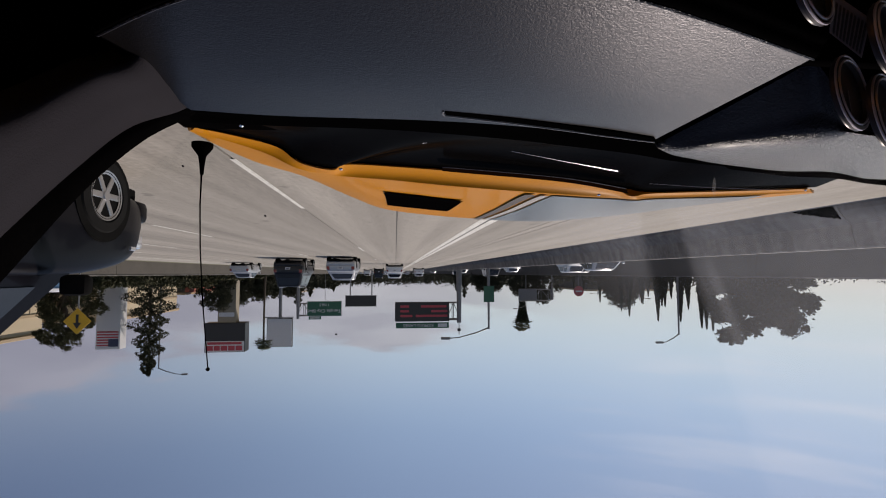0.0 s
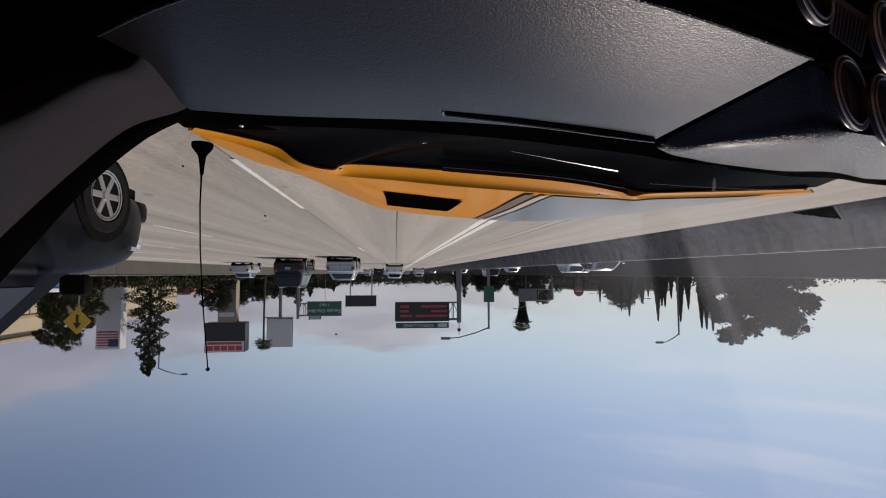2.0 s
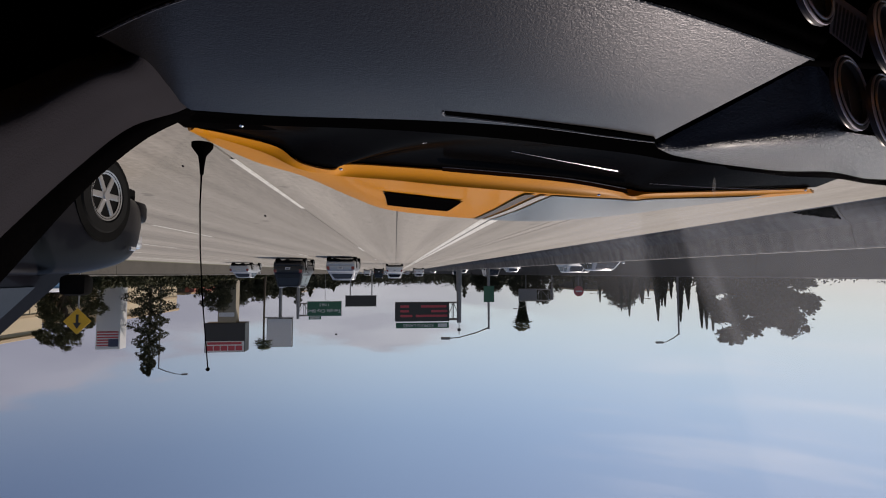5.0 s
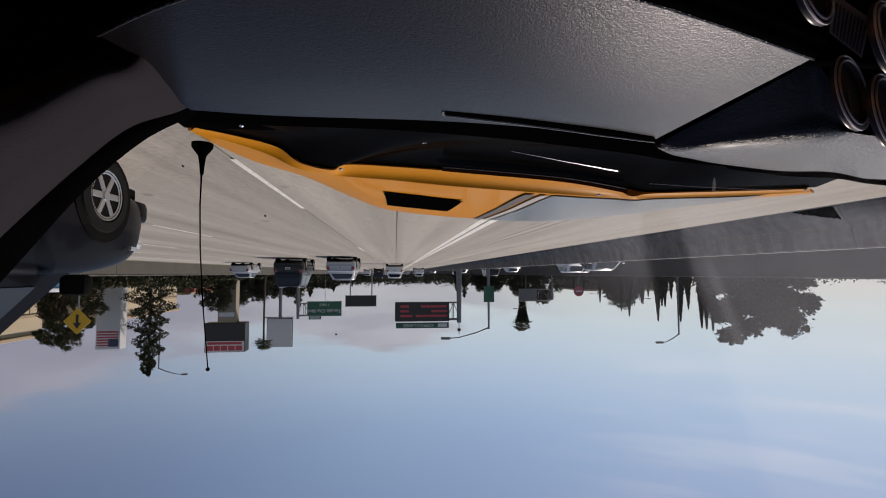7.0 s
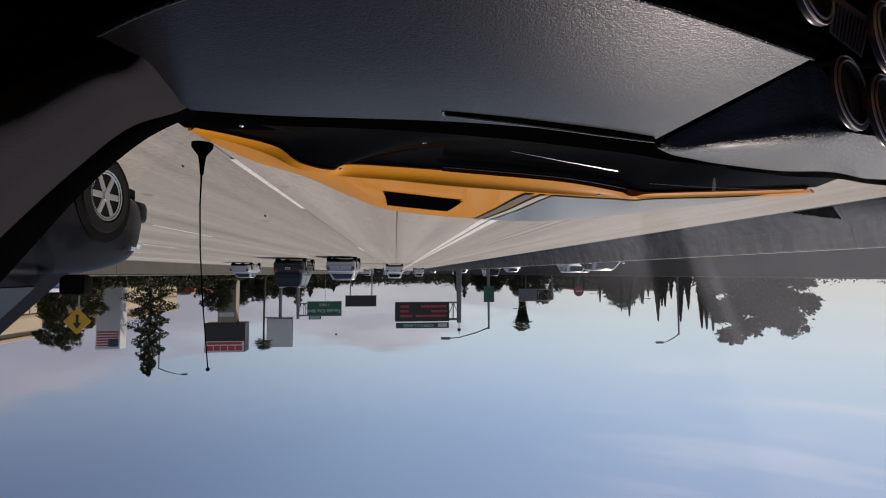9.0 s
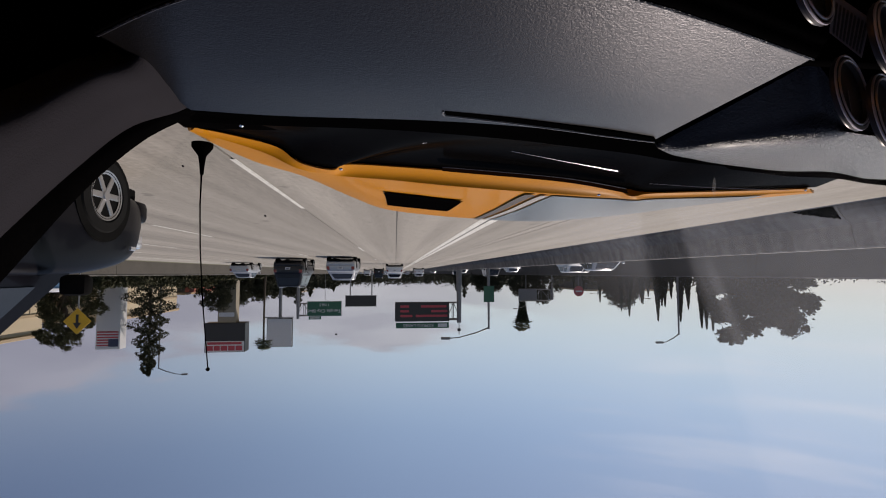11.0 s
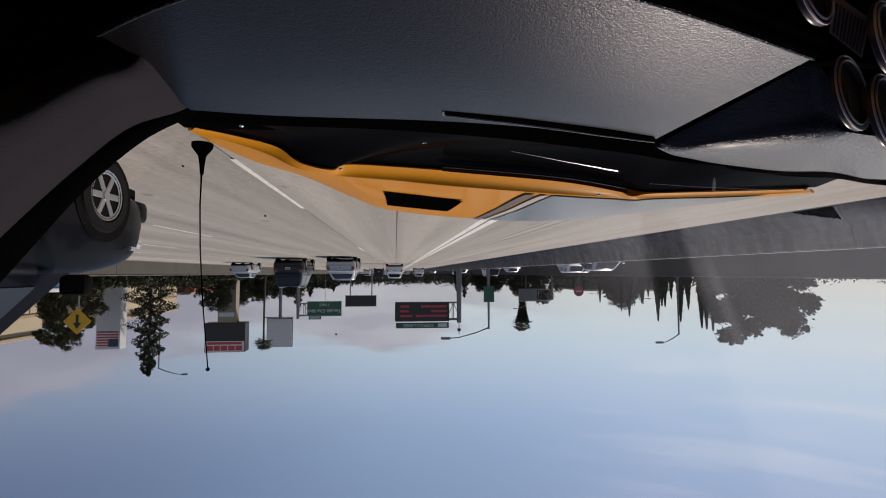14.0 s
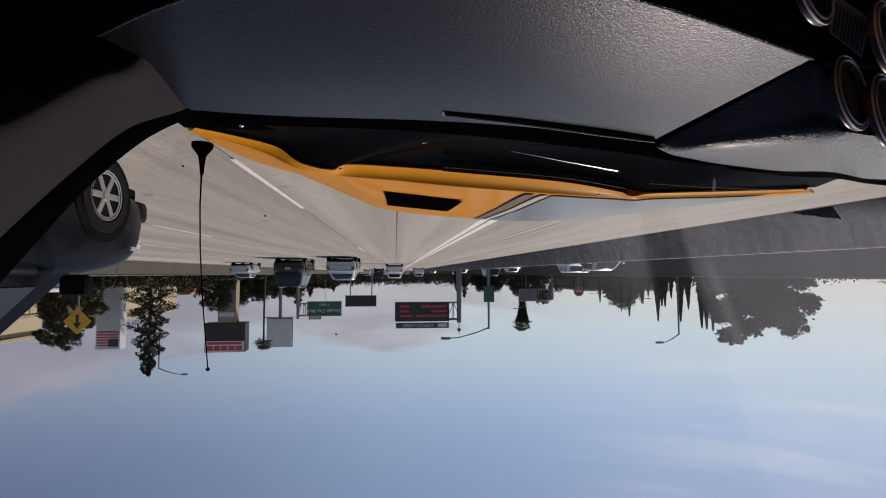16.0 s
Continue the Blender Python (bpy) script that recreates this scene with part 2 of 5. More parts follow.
_bk.new(_brg.outputs["Result"], _bmx.inputs["B"])
_bk.new(_bmx.outputs["Result"], _bb.inputs["Base Color"])
M_WALL = material("block_wall", (0.085, 0.076, 0.066), 0.9, vary=0.25, scale=0.5, grain=6, bump=0.1, bump_scale=15)
M_PAINT = material("lane_paint", (0.56, 0.55, 0.51), 0.7, vary=0.32, scale=5, grain=30, stretch=(1, 0.5, 1))
M_SEAL = material("joint_sealer", (0.07, 0.065, 0.06), 0.8, vary=0.3, scale=2, grain=20)
M_EARTH = material("dry_earth", (0.17, 0.145, 0.105), 0.95, vary=0.35, scale=0.08, grain=1.2, second=(0.13, 0.145, 0.07))
M_ASPHALT = material("asphalt", (0.06, 0.06, 0.06), 0.9, vary=0.2, scale=0.3, grain=12, stretch=(1, 0.2, 1))
M_TYRE = material("tyre_rubber", (0.007, 0.007, 0.007), 0.9, spec=0.1, vary=0.3, scale=12, grain=80)
M_RIM = material("alloy_rim", (0.45, 0.45, 0.46), 0.3, 0.9, vary=0.12, scale=12, grain=60)
M_GLASS = material("dark_glass", (0.012, 0.014, 0.017), 0.08, vary=0.2, scale=2, grain=10, coat=0.0, spec=0.6)
M_WELL = material("arch_black", (0.006, 0.006, 0.006), 0.9, spec=0.03, vary=0.3, scale=10, grain=60)
M_RED = material("tail_lamp_red", (0.20, 0.008, 0.008), 0.15, vary=0.2, scale=15, grain=60, coat=1.0)
M_LENS = material("headlamp_lens", (0.55, 0.56, 0.58), 0.08, vary=0.1, scale=15, grain=50, coat=1.0, metal=0.4)
M_PLATE = material("plate_white", (0.6, 0.6, 0.6), 0.4, vary=0.08, scale=20, grain=90)
M_BAR = material("plate_bar", (0.03, 0.04, 0.09), 0.5, vary=0.1, scale=20, grain=90)
M_STEEL = material("galvanised_steel", (0.20, 0.205, 0.215), 0.5, 0.6, vary=0.2, scale=3, grain=30)
M_SIGNBK = material("sign_black", (0.014, 0.015, 0.017), 0.4, vary=0.2, scale=2, grain=25)
M_GREEN = material("sign_green", (0.012, 0.105, 0.065), 0.45, vary=0.12, scale=1.5, grain=20)
M_YELLOW = material("sign_yellow", (0.62, 0.36, 0.02), 0.5, vary=0.08, scale=2, grain=20)
M_WHITE = material("sign_white", (0.62, 0.63, 0.65), 0.5, vary=0.06, scale=1.5, grain=20)
M_SIGNRED = material("sign_red", (0.45, 0.05, 0.07), 0.5, vary=0.1, scale=2, grain=20)
M_COLUMN = material("pylon_stucco", (0.30, 0.26, 0.20), 0.9, vary=0.12, scale=0.6, grain=9, bump=0.1, bump_scale=20)
M_TAN = material("building_tan", (0.52, 0.43, 0.30), 0.85, vary=0.1, scale=0.4, grain=6, bump=0.1, bump_scale=12)
M_ROOF = material("roof_tan", (0.42, 0.32, 0.21), 0.8, vary=0.12, scale=0.5, grain=6)
M_SHED = material("shed_red", (0.35, 0.10, 0.07), 0.8, vary=0.15, scale=0.4, grain=6)
M_TOILET = material("blue_plastic", (0.10, 0.22, 0.36), 0.5, vary=0.12, scale=2, grain=20)
M_BARK = material("bark", (0.085, 0.065, 0.048), 0.95, vary=0.35, scale=3, grain=25, stretch=(1, 1, 0.25), bump=0.4, bump_scale=14)
M_LEAF = material("leaves_olive", (0.056, 0.056, 0.030), 0.6, vary=0.45, scale=0.6, grain=4, spec=0.06, island=0.6)
M_LEAF_D = material("leaves_dark", (0.046, 0.047, 0.030), 0.7, vary=0.45, scale=0.6, grain=4, spec=0.06, island=0.6)
M_CYP = material("leaves_cypress", (0.022, 0.032, 0.020), 0.7, vary=0.4, scale=0.8, grain=5, spec=0.06, island=0.5)
M_FROND = material("palm_frond", (0.05, 0.06, 0.025), 0.6, vary=0.35, scale=1, grain=6, spec=0.06, island=0.5)

PAINTS = {}


def paint(name, color, rough=0.25, metal=0.35):
    if name not in PAINTS:
        PAINTS[name] = material(name, color, rough, metal, vary=0.06, scale=2, grain=40, coat=0.3, spec=0.3)
    return PAINTS[name]


# ---- mesh helpers ----
def part(name, bm, mat, parent=None, label="", smooth=False):
    me = bpy.data.meshes.new(name)
    bmesh.ops.recalc_face_normals(bm, faces=bm.faces[:])
    bm.to_mesh(me)
    bm.free()
    me.materials.append(mat)
    if smooth:
        for p in me.polygons:
            p.use_smooth = True
        me.set_sharp_from_angle(angle=radians(38))
    ob = new(name, me)
    if parent:
        ob.parent = parent
    if label:
        ob["label"] = label
    return ob


def empty(name, m=None, **tags):
    ob = new(name)
    ob.empty_display_size = 0.1
    if m is not None:
        ob.matrix_basis = m
    return tagged(ob, **tags)


def add_box(bm, x0, x1, y0, y1, z0, z1, bevel=0.0, m=None):
    r = bmesh.ops.create_cube(bm, size=1.0)
    vs = r["verts"]
    for v in vs:
        v.co = Vector(((x0 + x1) / 2 + v.co.x * (x1 - x0), (y0 + y1) / 2 + v.co.y * (y1 - y0), (z0 + z1) / 2 + v.co.z * (z1 - z0)))
        if m is not None:
            v.co = m @ v.co
    if bevel:
        es = list({e for v in vs for e in v.link_edges})
        bmesh.ops.bevel(bm, geom=es, offset=bevel, segments=2, profile=0.5, affect="EDGES")
    return bm


def box(x0, x1, y0, y1, z0, z1, bevel=0.0, m=None):
    return add_box(bmesh.new(), x0, x1, y0, y1, z0, z1, bevel, m)


def add_tube(bm, points, radii, sides=10):
    """A tapered round bar along a polyline, capped at both ends."""
    pts = [Vector(p) for p in points]
    if not hasattr(radii, "__len__"):
        radii = [radii] * len(pts)
    rings = []
    for i, p in enumerate(pts):
        d = (pts[min(i + 1, len(pts) - 1)] - pts[max(i - 1, 0)]).normalized()
        a = d.orthogonal().normalized() if i == 0 else (rings[-1][1] - d * rings[-1][1].dot(d)).normalized()
        b = d.cross(a)
        rings.append(([bm.verts.new(p + (a * math.cos(t) + b * math.sin(t)) * radii[i])
                       for t in (math.tau * j / sides for j in range(sides))], a))
    for (r0, _), (r1, _) in zip(rings, rings[1:]):
        for j in range(sides):
            bm.faces.new((r0[j], r0[(j + 1) % sides], r1[(j + 1) % sides], r1[j]))
    bm.faces.new(rings[0][0][::-1])
    bm.faces.new(rings[-1][0])
    return bm


def tube(points, radii, sides=10):
    return add_tube(bmesh.new(), points, radii, sides)


def lathe(profile, steps=28, m=None):
    """Turns (radius, height) round the local z axis."""
    bm = bmesh.new()
    rings = [[bm.verts.new((max(r, 1e-4) * math.cos(math.tau * j / steps), max(r, 1e-4) * math.sin(math.tau * j / steps), h)) for j in range(steps)]
             for r, h in profile]
    for a, b in zip(rings, rings[1:]):
        for j in range(steps):
            bm.faces.new((a[j], a[(j + 1) % steps], b[(j + 1) % steps], b[j]))
    if m is not None:
        bmesh.ops.transform(bm, matrix=m, verts=bm.verts[:])
    return bm


def smooth_at(points, s):
    """A point on the Catmull-Rom curve through points, s from 0 to 1."""
    n = len(points) - 1
    f = min(max(s, 0.0), 1.0) * n
    i = min(int(f), n - 1)
    t = f - i
    p = [Vector(points[min(max(j, 0), n)]) for j in (i - 1, i, i + 1, i + 2)]
    return 0.5 * (2 * p[1] + (p[2] - p[0]) * t + (2 * p[0] - 5 * p[1] + 4 * p[2] - p[3]) * t * t + (3 * p[1] - p[0] - 3 * p[2] + p[3]) * t ** 3)


def surface(rows):
    return lambda u, v: smooth_at([smooth_at(r, u) for r in rows], v)


def sheet(f, nu, nv, u0=0.0, u1=1.0, v0=0.0, v1=1.0, lift=0.0, thick=0.0):
    """A patch of the surface f, lifted off it and given a thickness downwards."""
    bm = bmesh.new()
    g = [[bm.verts.new(f(u0 + (u1 - u0) * i / nu, v0 + (v1 - v0) * j / nv) + Vector((0, 0, lift))) for i in range(nu + 1)] for j in range(nv + 1)]
    for j in range(nv):
        for i in range(nu):
            bm.faces.new((g[j][i], g[j][i + 1], g[j + 1][i + 1], g[j + 1][i]))
    if thick:
        low = [[bm.verts.new(v.co - Vector((0, 0, thick))) for v in r] for r in g]
        for j in range(nv):
            for i in range(nu):
                bm.faces.new((low[j][i], low[j + 1][i], low[j + 1][i + 1], low[j][i + 1]))
        edge = g[0] + [r[-1] for r in g[1:]] + g[-1][-2::-1] + [r[0] for r in g[-2:0:-1]]
        edge_low = low[0] + [r[-1] for r in low[1:]] + low[-1][-2::-1] + [r[0] for r in low[-2:0:-1]]
        for a in range(len(edge)):
            b = (a + 1) % len(edge)
            bm.faces.new((edge[a], edge_low[a], edge_low[b], edge[b]))
    return bm


# ---- ground and freeway ----
def ground():
    bm = bmesh.new()
    xs, zs = (-2600, -60, -9.0, -7.25, 2600), (-0.63, -0.63, -0.63, -0.035, -0.035)
    ys = [-150 + 150 * i for i in range(5)] + [900, 1500, 2600, 4000]
    g = [[bm.verts.new((x, y, z)) for x, z in zip(xs, zs)] for y in ys]
    for a, b in zip(g, g[1:]):
        for i in range(len(xs) - 1):
            bm.faces.new((a[i], a[i + 1], b[i + 1], b[i]))
    ob = part("ground", bm, M_EARTH)
    return tagged(ob, "dry brown earth with sparse grass beside the freeway", "ground", kind="structure")


ground()
ROAD0, ROAD1 = -30.0, 900.0
LANE_EDGES = (-6.62, -3.30, -3.05, -1.775, -0.02, 1.45, 5.10, 8.76, 12.42, 16.08)
road = empty("road", label="pale worn concrete freeway lanes with dark joints", category="road", kind="structure")
for a, b in zip(LANE_EDGES, LANE_EDGES[1:]):
    part("lane_slab", box(a + 0.012, b - 0.012, ROAD0, ROAD1, -0.03, 0.0), M_CONC, road)
part("shoulder_slab", box(16.10, 20.2, ROAD0, ROAD1, -0.03, -0.004), M_SHOULDER, road, "pale concrete shoulder slab")
part("joint_sealer", box(LANE_EDGES[0], 16.1, ROAD0, ROAD1, -0.034, -0.012), M_SEAL, road, "dark sealer between the slabs")
for x in (-1.675, -1.875):
    part("edge_line", box(x - 0.075, x + 0.075, ROAD0, ROAD1, 0.0, 0.004), M_PAINT, road, "solid white painted line")
part("line_gap", box(-1.798, -1.752, ROAD0, ROAD1, -0.002, 0.002), M_SEAL, road, "dark strip between the double lines")
part("edge_line", box(16.2, 16.32, ROAD0, ROAD1, 0.0, 0.004), M_PAINT, road, "solid white painted line")
dash_bm = box(-0.027, 0.027, 0, 3.2, 0.0, 0.004)
dash0 = part("lane_dash", dash_bm, M_PAINT, road)
dash0.location = (1.45, 4.3, 0)
for lane, first in ((1.45, 18.63), (5.10, -4.2), (8.76, 2.0), (12.42, 6.5)):
    for i in range(12):
        d = new("lane_dash", dash0.data)
        d.parent = road
        d.location = (lane, first + 14.63 * i, 0)
opposite = part("road_opposite", box(-24.5, -9.2, ROAD0, ROAD1, -0.66, -0.60), M_ASPHALT)
tagged(opposite, "dark asphalt carriageway of the opposing traffic", "road", kind="structure")


def barrier():
    prof = [(-6.62, 0.0), (-6.64, 0.08), (-6.83, 0.28), (-6.90, 0.62), (-6.92, 0.645), (-7.08, 0.645), (-7.10, 0.60), (-7.18, 0.20), (-7.30, -0.62)]
    ob = empty("median_barrier", label="long grey concrete median barrier with a sunlit top", category="barrier", kind="structure")
    step = 6.1
    for i in range(30):
        y0, y1 = -18 + step * i, -18 + step * (i + 1) - 0.02
        bm = bmesh.new()
        a = [bm.verts.new((x, 0, z)) for x, z in prof]
        b = [bm.verts.new((x, (y1 - y0), z)) for x, z in prof]
        for j in range(len(prof)):
            k = (j + 1) % len(prof)
            bm.faces.new((a[j], a[k], b[k], b[j]))
        bm.faces.new(a)
        bm.faces.new(b[::-1])
        if i == 0:
            first = part("barrier_block", bm, M_BARRIER, ob)
            o = first
        else:
            bm.free()
            o = new("barrier_block", first.data)
            o.parent = ob
        o.location.y = y0
    bm = bmesh.new()
    a = [bm.verts.new((x, 165, z)) for x, z in prof]
    b = [bm.verts.new((x, ROAD1, z)) for x, z in prof]
    for j in range(len(prof)):
        k = (j + 1) % len(prof)
        bm.faces.new((a[j], a[k], b[k], b[j]))
    part("barrier_run", bm, M_BARRIER, ob)


barrier()


def long_wall(name, label, x0, x1, y0, y1, z0, z1, cap, mat=None, step=5.0):
    ob = empty(name, label=label, category="wall", kind="structure")
    base = None
    n = int((y1 - y0) / step)
    for i in range(n):
        if base is None:
            base = part("wall_panel", box(x0, x1, 0, step - 0.03, z0, z1), mat or M_WALL, ob)
            cap0 = part("coping", box(x0 - 0.05, x1 + 0.05, 0, step - 0.005, z1, z1 + cap, 0.015), M_BARRIER, ob)
            o, c = base, cap0
        else:
            o, c = new("wall_panel", base.data), new("coping", cap0.data)
            o.parent = c.parent = ob
        o.location.y = c.location.y = y0 + step * i
    return ob


long_wall("wall_west", "low dark block wall beyond the opposing lanes", -25.0, -24.7, -10, 600, -0.63, 1.25, 0.08, step=10)
long_wall("wall_east", "low grey block wall along the freeway shoulder", 22.2, 22.5, 30, 430, -0.04, 1.15, 0.08, step=10)


# ---- the car that carries the camera ----
own = empty("sports_car", label="orange sports car with black stripes and a black vinyl dashboard", category="car")


def dashboard():
    far = [(0.276, 0.653, 0.800), (0.158, 0.662, 0.801), (-0.072, 0.662, 0.801), (-0.26, 0.690, 0.800), (-0.424, 0.725, 0.800)]
    mid = [(0.285, 0.579, 0.794), (0.15, 0.53, 0.805), (-0.05, 0.50, 0.806), (-0.23, 0.53, 0.805), (-0.424, 0.58, 0.800)]
    near = [(0.294, 0.487, 0.7846), (0.15, 0.375, 0.801), (-0.03, 0.320, 0.800), (-0.20, 0.353, 0.800), (-0.424, 0.432, 0.800)]
    pad = part("dash_pad", sheet(surface([far, mid, near]), 40, 24, thick=0.012), M_PAD, own, "black pebbled vinyl dash top", True)
    # rolled edge with a stitched-looking seam, then the face, its shade painted black
    lip = [[(x, y - 0.002, z - 0.001) for x, y, z in near], [(x, y - 0.008, z + 0.001) for x, y, z in near],
           [(x, y - 0.014, z - 0.006) for x, y, z in near], [(x, y - 0.02, z - 0.03) for x, y, z in near],
           [(x, y + 0.03, z - 0.16) for x, y, z in near], [(x, y + 0.05, z - 0.40) for x, y, z in near]]
    part("edge_piping", tube([tuple(smooth_at(near, i / 40) + Vector((0, -0.004, 0.0015))) for i in range(41)], 0.0014, 6), M_POD, pad, "thin raised piping along the edge", True)
    part("dash_face", sheet(surface(lip), 40, 24), M_BLACK, own, "lower dash, its shade put into the matt black", True)
    s_up = [(-0.064, 0.613, 0.8035), (-0.156, 0.631, 0.8035), (-0.246, 0.655, 0.8035), (-0.325, 0.677, 0.8035), (-0.414, 0.708, 0.8035)]
    s_low = [(-0.067, 0.628, 0.8035), (-0.16, 0.65, 0.8035), (-0.254, 0.676, 0.8035), (-0.336, 0.7, 0.8035), (-0.425, 0.723, 0.8035)]
    part("demist_slot", sheet(surface([s_up, s_low]), 30, 2, thick=0.004), M_FRIT, pad, "black demister slot")
    rim = [(-0.0625, 0.613, 0.804), (-0.0625, 0.624, 0.804)] + [tuple(smooth_at(s_low, k / 24) + Vector((0.001, 0.002, 0.0005))) for k in range(25)]
    part("slot_rim", tube(rim, 0.0011, 6), M_RIMLINE, pad, "thin bright rim", True)
    for k in range(14):
        c = smooth_at(s_up, (k + 0.5) / 14).lerp(smooth_at(s_low, (k + 0.5) / 14), 0.5)
        part("slot_fin", box(c.x - 0.0006, c.x + 0.0006, c.y - 0.006, c.y + 0.006, 0.8036, 0.8042), M_BLACK, pad)
    # black gutter between pad and glass
    gut = [[(x, y - 0.012, z - 0.010) for x, y, z in far], [(x, y + 0.006, z - 0.004) for x, y, z in far], [(x * 1.06, y + 0.05, z - 0.022) for x, y, z in far],
           [(x * 1.15, y + 0.13, z - 0.05) for x, y, z in far]]
    part("dash_underlay", box(-1.30, 0.20, 0.45, 1.0, 0.60, 0.740), M_BLACK, own)
    part("dash_underlay", box(0.20, 0.405, 0.45, 0.935, 0.60, 0.740), M_BLACK, own)
    band_in = [(0.274, 0.64, 0.798), (0.156, 0.655, 0.798), (-0.071, 0.655, 0.799), (-0.257, 0.683, 0.797), (-0.421, 0.72, 0.798), (-0.495, 0.795, 0.796), (-0.602, 0.855, 0.794), (-0.722, 0.9, 0.792)]
    band_out = [(0.32, 0.76, 0.783), (0.183, 0.77, 0.782), (0.001, 0.77, 0.783), (-0.195, 0.79, 0.787), (-0.304, 0.81, 0.79), (-0.453, 0.85, 0.791), (-0.564, 0.88, 0.796), (-0.737, 0.92, 0.795)]
    part("frit_band", sheet(surface([band_in, band_out]), 60, 6), M_FRIT, own, "black band along the foot of the windscreen", True)
    part("glass_gutter", sheet(surface(gut), 40, 30), M_BLACK, own, "black strip below the windscreen", True)
    # instrument pod
    p_far = [(-0.436, 0.745, 0.799), (-0.498, 0.8, 0.8), (-0.606, 0.86, 0.799), (-0.725, 0.905, 0.797), (-0.838, 0.93, 0.798), (-0.948, 0.945, 0.793), (-1.007, 0.955, 0.795),
             (-1.077, 0.97, 0.801), (-1.156, 0.985, 0.8)]
    p_crest = [(-0.444, 0.75, 0.798), (-0.471, 0.74, 0.812), (-0.501, 0.71, 0.818), (-0.546, 0.68, 0.821), (-0.583, 0.645, 0.826), (-0.602, 0.61, 0.832), (-0.604, 0.58, 0.837),
               (-0.602, 0.555, 0.841), (-0.643, 0.54, 0.85)]
    p_near = [(-0.446, 0.751, 0.79), (-0.468, 0.705, 0.778), (-0.486, 0.655, 0.768), (-0.509, 0.615, 0.755), (-0.531, 0.58, 0.742), (-0.552, 0.56, 0.733), (-0.558, 0.54, 0.769), (-0.569, 0.53, 0.817), (-0.604, 0.52, 0.841)]
    fine = lambda line: [tuple(smooth_at(line, i / 20)) for i in range(21)]
    far_l, crest_l, near_l = fine(p_far), fine(p_crest), fine(p_near)
    p_mid = [tuple((Vector(p) + Vector(q)) / 2 + Vector((0, 0, 0.006))) for p, q in zip(far_l, crest_l)]
    p_low = [tuple(Vector(p).lerp(Vector(q), 0.45) + Vector((0, -0.001, 0.004))) for p, q in zip(crest_l, near_l)]
    pod = part("instrument_pod", sheet(surface([far_l, p_mid, crest_l, p_low, near_l]), 60, 40), M_POD, own, "black grained instrument pod with a rounded crest", True)
    rim = [(-0.727, 0.95, 0.792), (-0.835, 1.0, 0.786), (-0.9, 1.0, 0.793), (-1.003, 1.0, 0.795), (-1.054, 1.0, 0.798), (-1.11, 1.0, 0.806), (-1.172, 1.0, 0.811)]
    part("pod_gutter", sheet(surface([[tuple(Vector(p) + Vector((0, -0.02, -0.004))) for p in p_far[2:]], rim]), 30, 3), M_BLACK, own, "black strip between pod and glass", True)
    skirt = [p_near, [(x, y - 0.004, z - 0.02) for x, y, z in p_near], [(x + 0.004, y - 0.01, z - 0.3) for x, y, z in p_near]]
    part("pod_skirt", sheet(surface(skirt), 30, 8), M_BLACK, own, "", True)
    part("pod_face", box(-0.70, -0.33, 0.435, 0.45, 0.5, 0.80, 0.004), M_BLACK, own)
    # gauges
    n = (-0.410, -0.909, -0.080)
    for c, r in (((-0.3889, 0.3552, 0.8657), 0.0330), ((-0.4036, 0.3397, 0.8866), 0.0317), ((-0.2989, 0.2962, 0.8152), 0.0276), ((-0.3631, 0.3014, 0.8465), 0.0284)):
        m = Matrix.Translation(c) @ Vector(n).to_track_quat("Z", "Y").to_matrix().to_4x4()
        g = part("gauge", lathe([(r * 0.94, -0.006), (r * 0.94, -0.002), (r * 0.90, -0.003), (r * 0.88, -0.005), (0.0, -0.005)], 40, m), M_DIAL, own, "round black dial", True)
        part("gauge_ring", lathe([(r * 0.84, -0.004), (r * 0.86, -0.001), (r * 0.92, 0.0), (r * 0.98, -0.001), (r, -0.004)], 44, m), M_DIAL, g, "dark grey bezel", True)
        for rr, h in ((r * 0.855, 0.0), (r * 0.985, -0.001)):
            hoop = [m @ Vector((rr * math.cos(math.tau * k / 48), rr * math.sin(math.tau * k / 48), h)) for k in range(49)]
            part("bezel_edge", tube([tuple(p) for p in hoop], 0.0009, 6), M_RING, g, "thin dull chrome edge", True)
        part("needle", box(-0.0006, 0.0006, -0.004, r * 0.7, -0.0045, -0.004, 0, m), M_GPANEL, g, "thin grey needle")
        for k in range(9):
            part("dial_mark", box(-0.0005, 0.0005, r * 0.72, r * 0.82, -0.0048, -0.0043, 0, m @ pose(0, 0, 0, 0, 0, -120 + 30 * k)), M_GPANEL, g)
    q = [Vector(p) for p in [(-0.319, 0.304, 0.817), (-0.321, 0.310, 0.841), (-0.360, 0.322, 0.853), (-0.362, 0.316, 0.827)]]
    at = lambda u, v: q[0].lerp(q[1], v).lerp(q[3].lerp(q[2], v), u)
    panel_ob = part("gauge_panel", sheet(at, 4, 4, thick=0.003), M_GPANEL, own, "grey ribbed panel between the gauges")
    for k in range(9):
        part("panel_rib", sheet(at, 1, 2, 0.08 + 0.1 * k, 0.13 + 0.1 * k, 0.08, 0.9, 0.0012, 0.0012), M_DIAL, panel_ob, "thin dark rib")


dashboard()


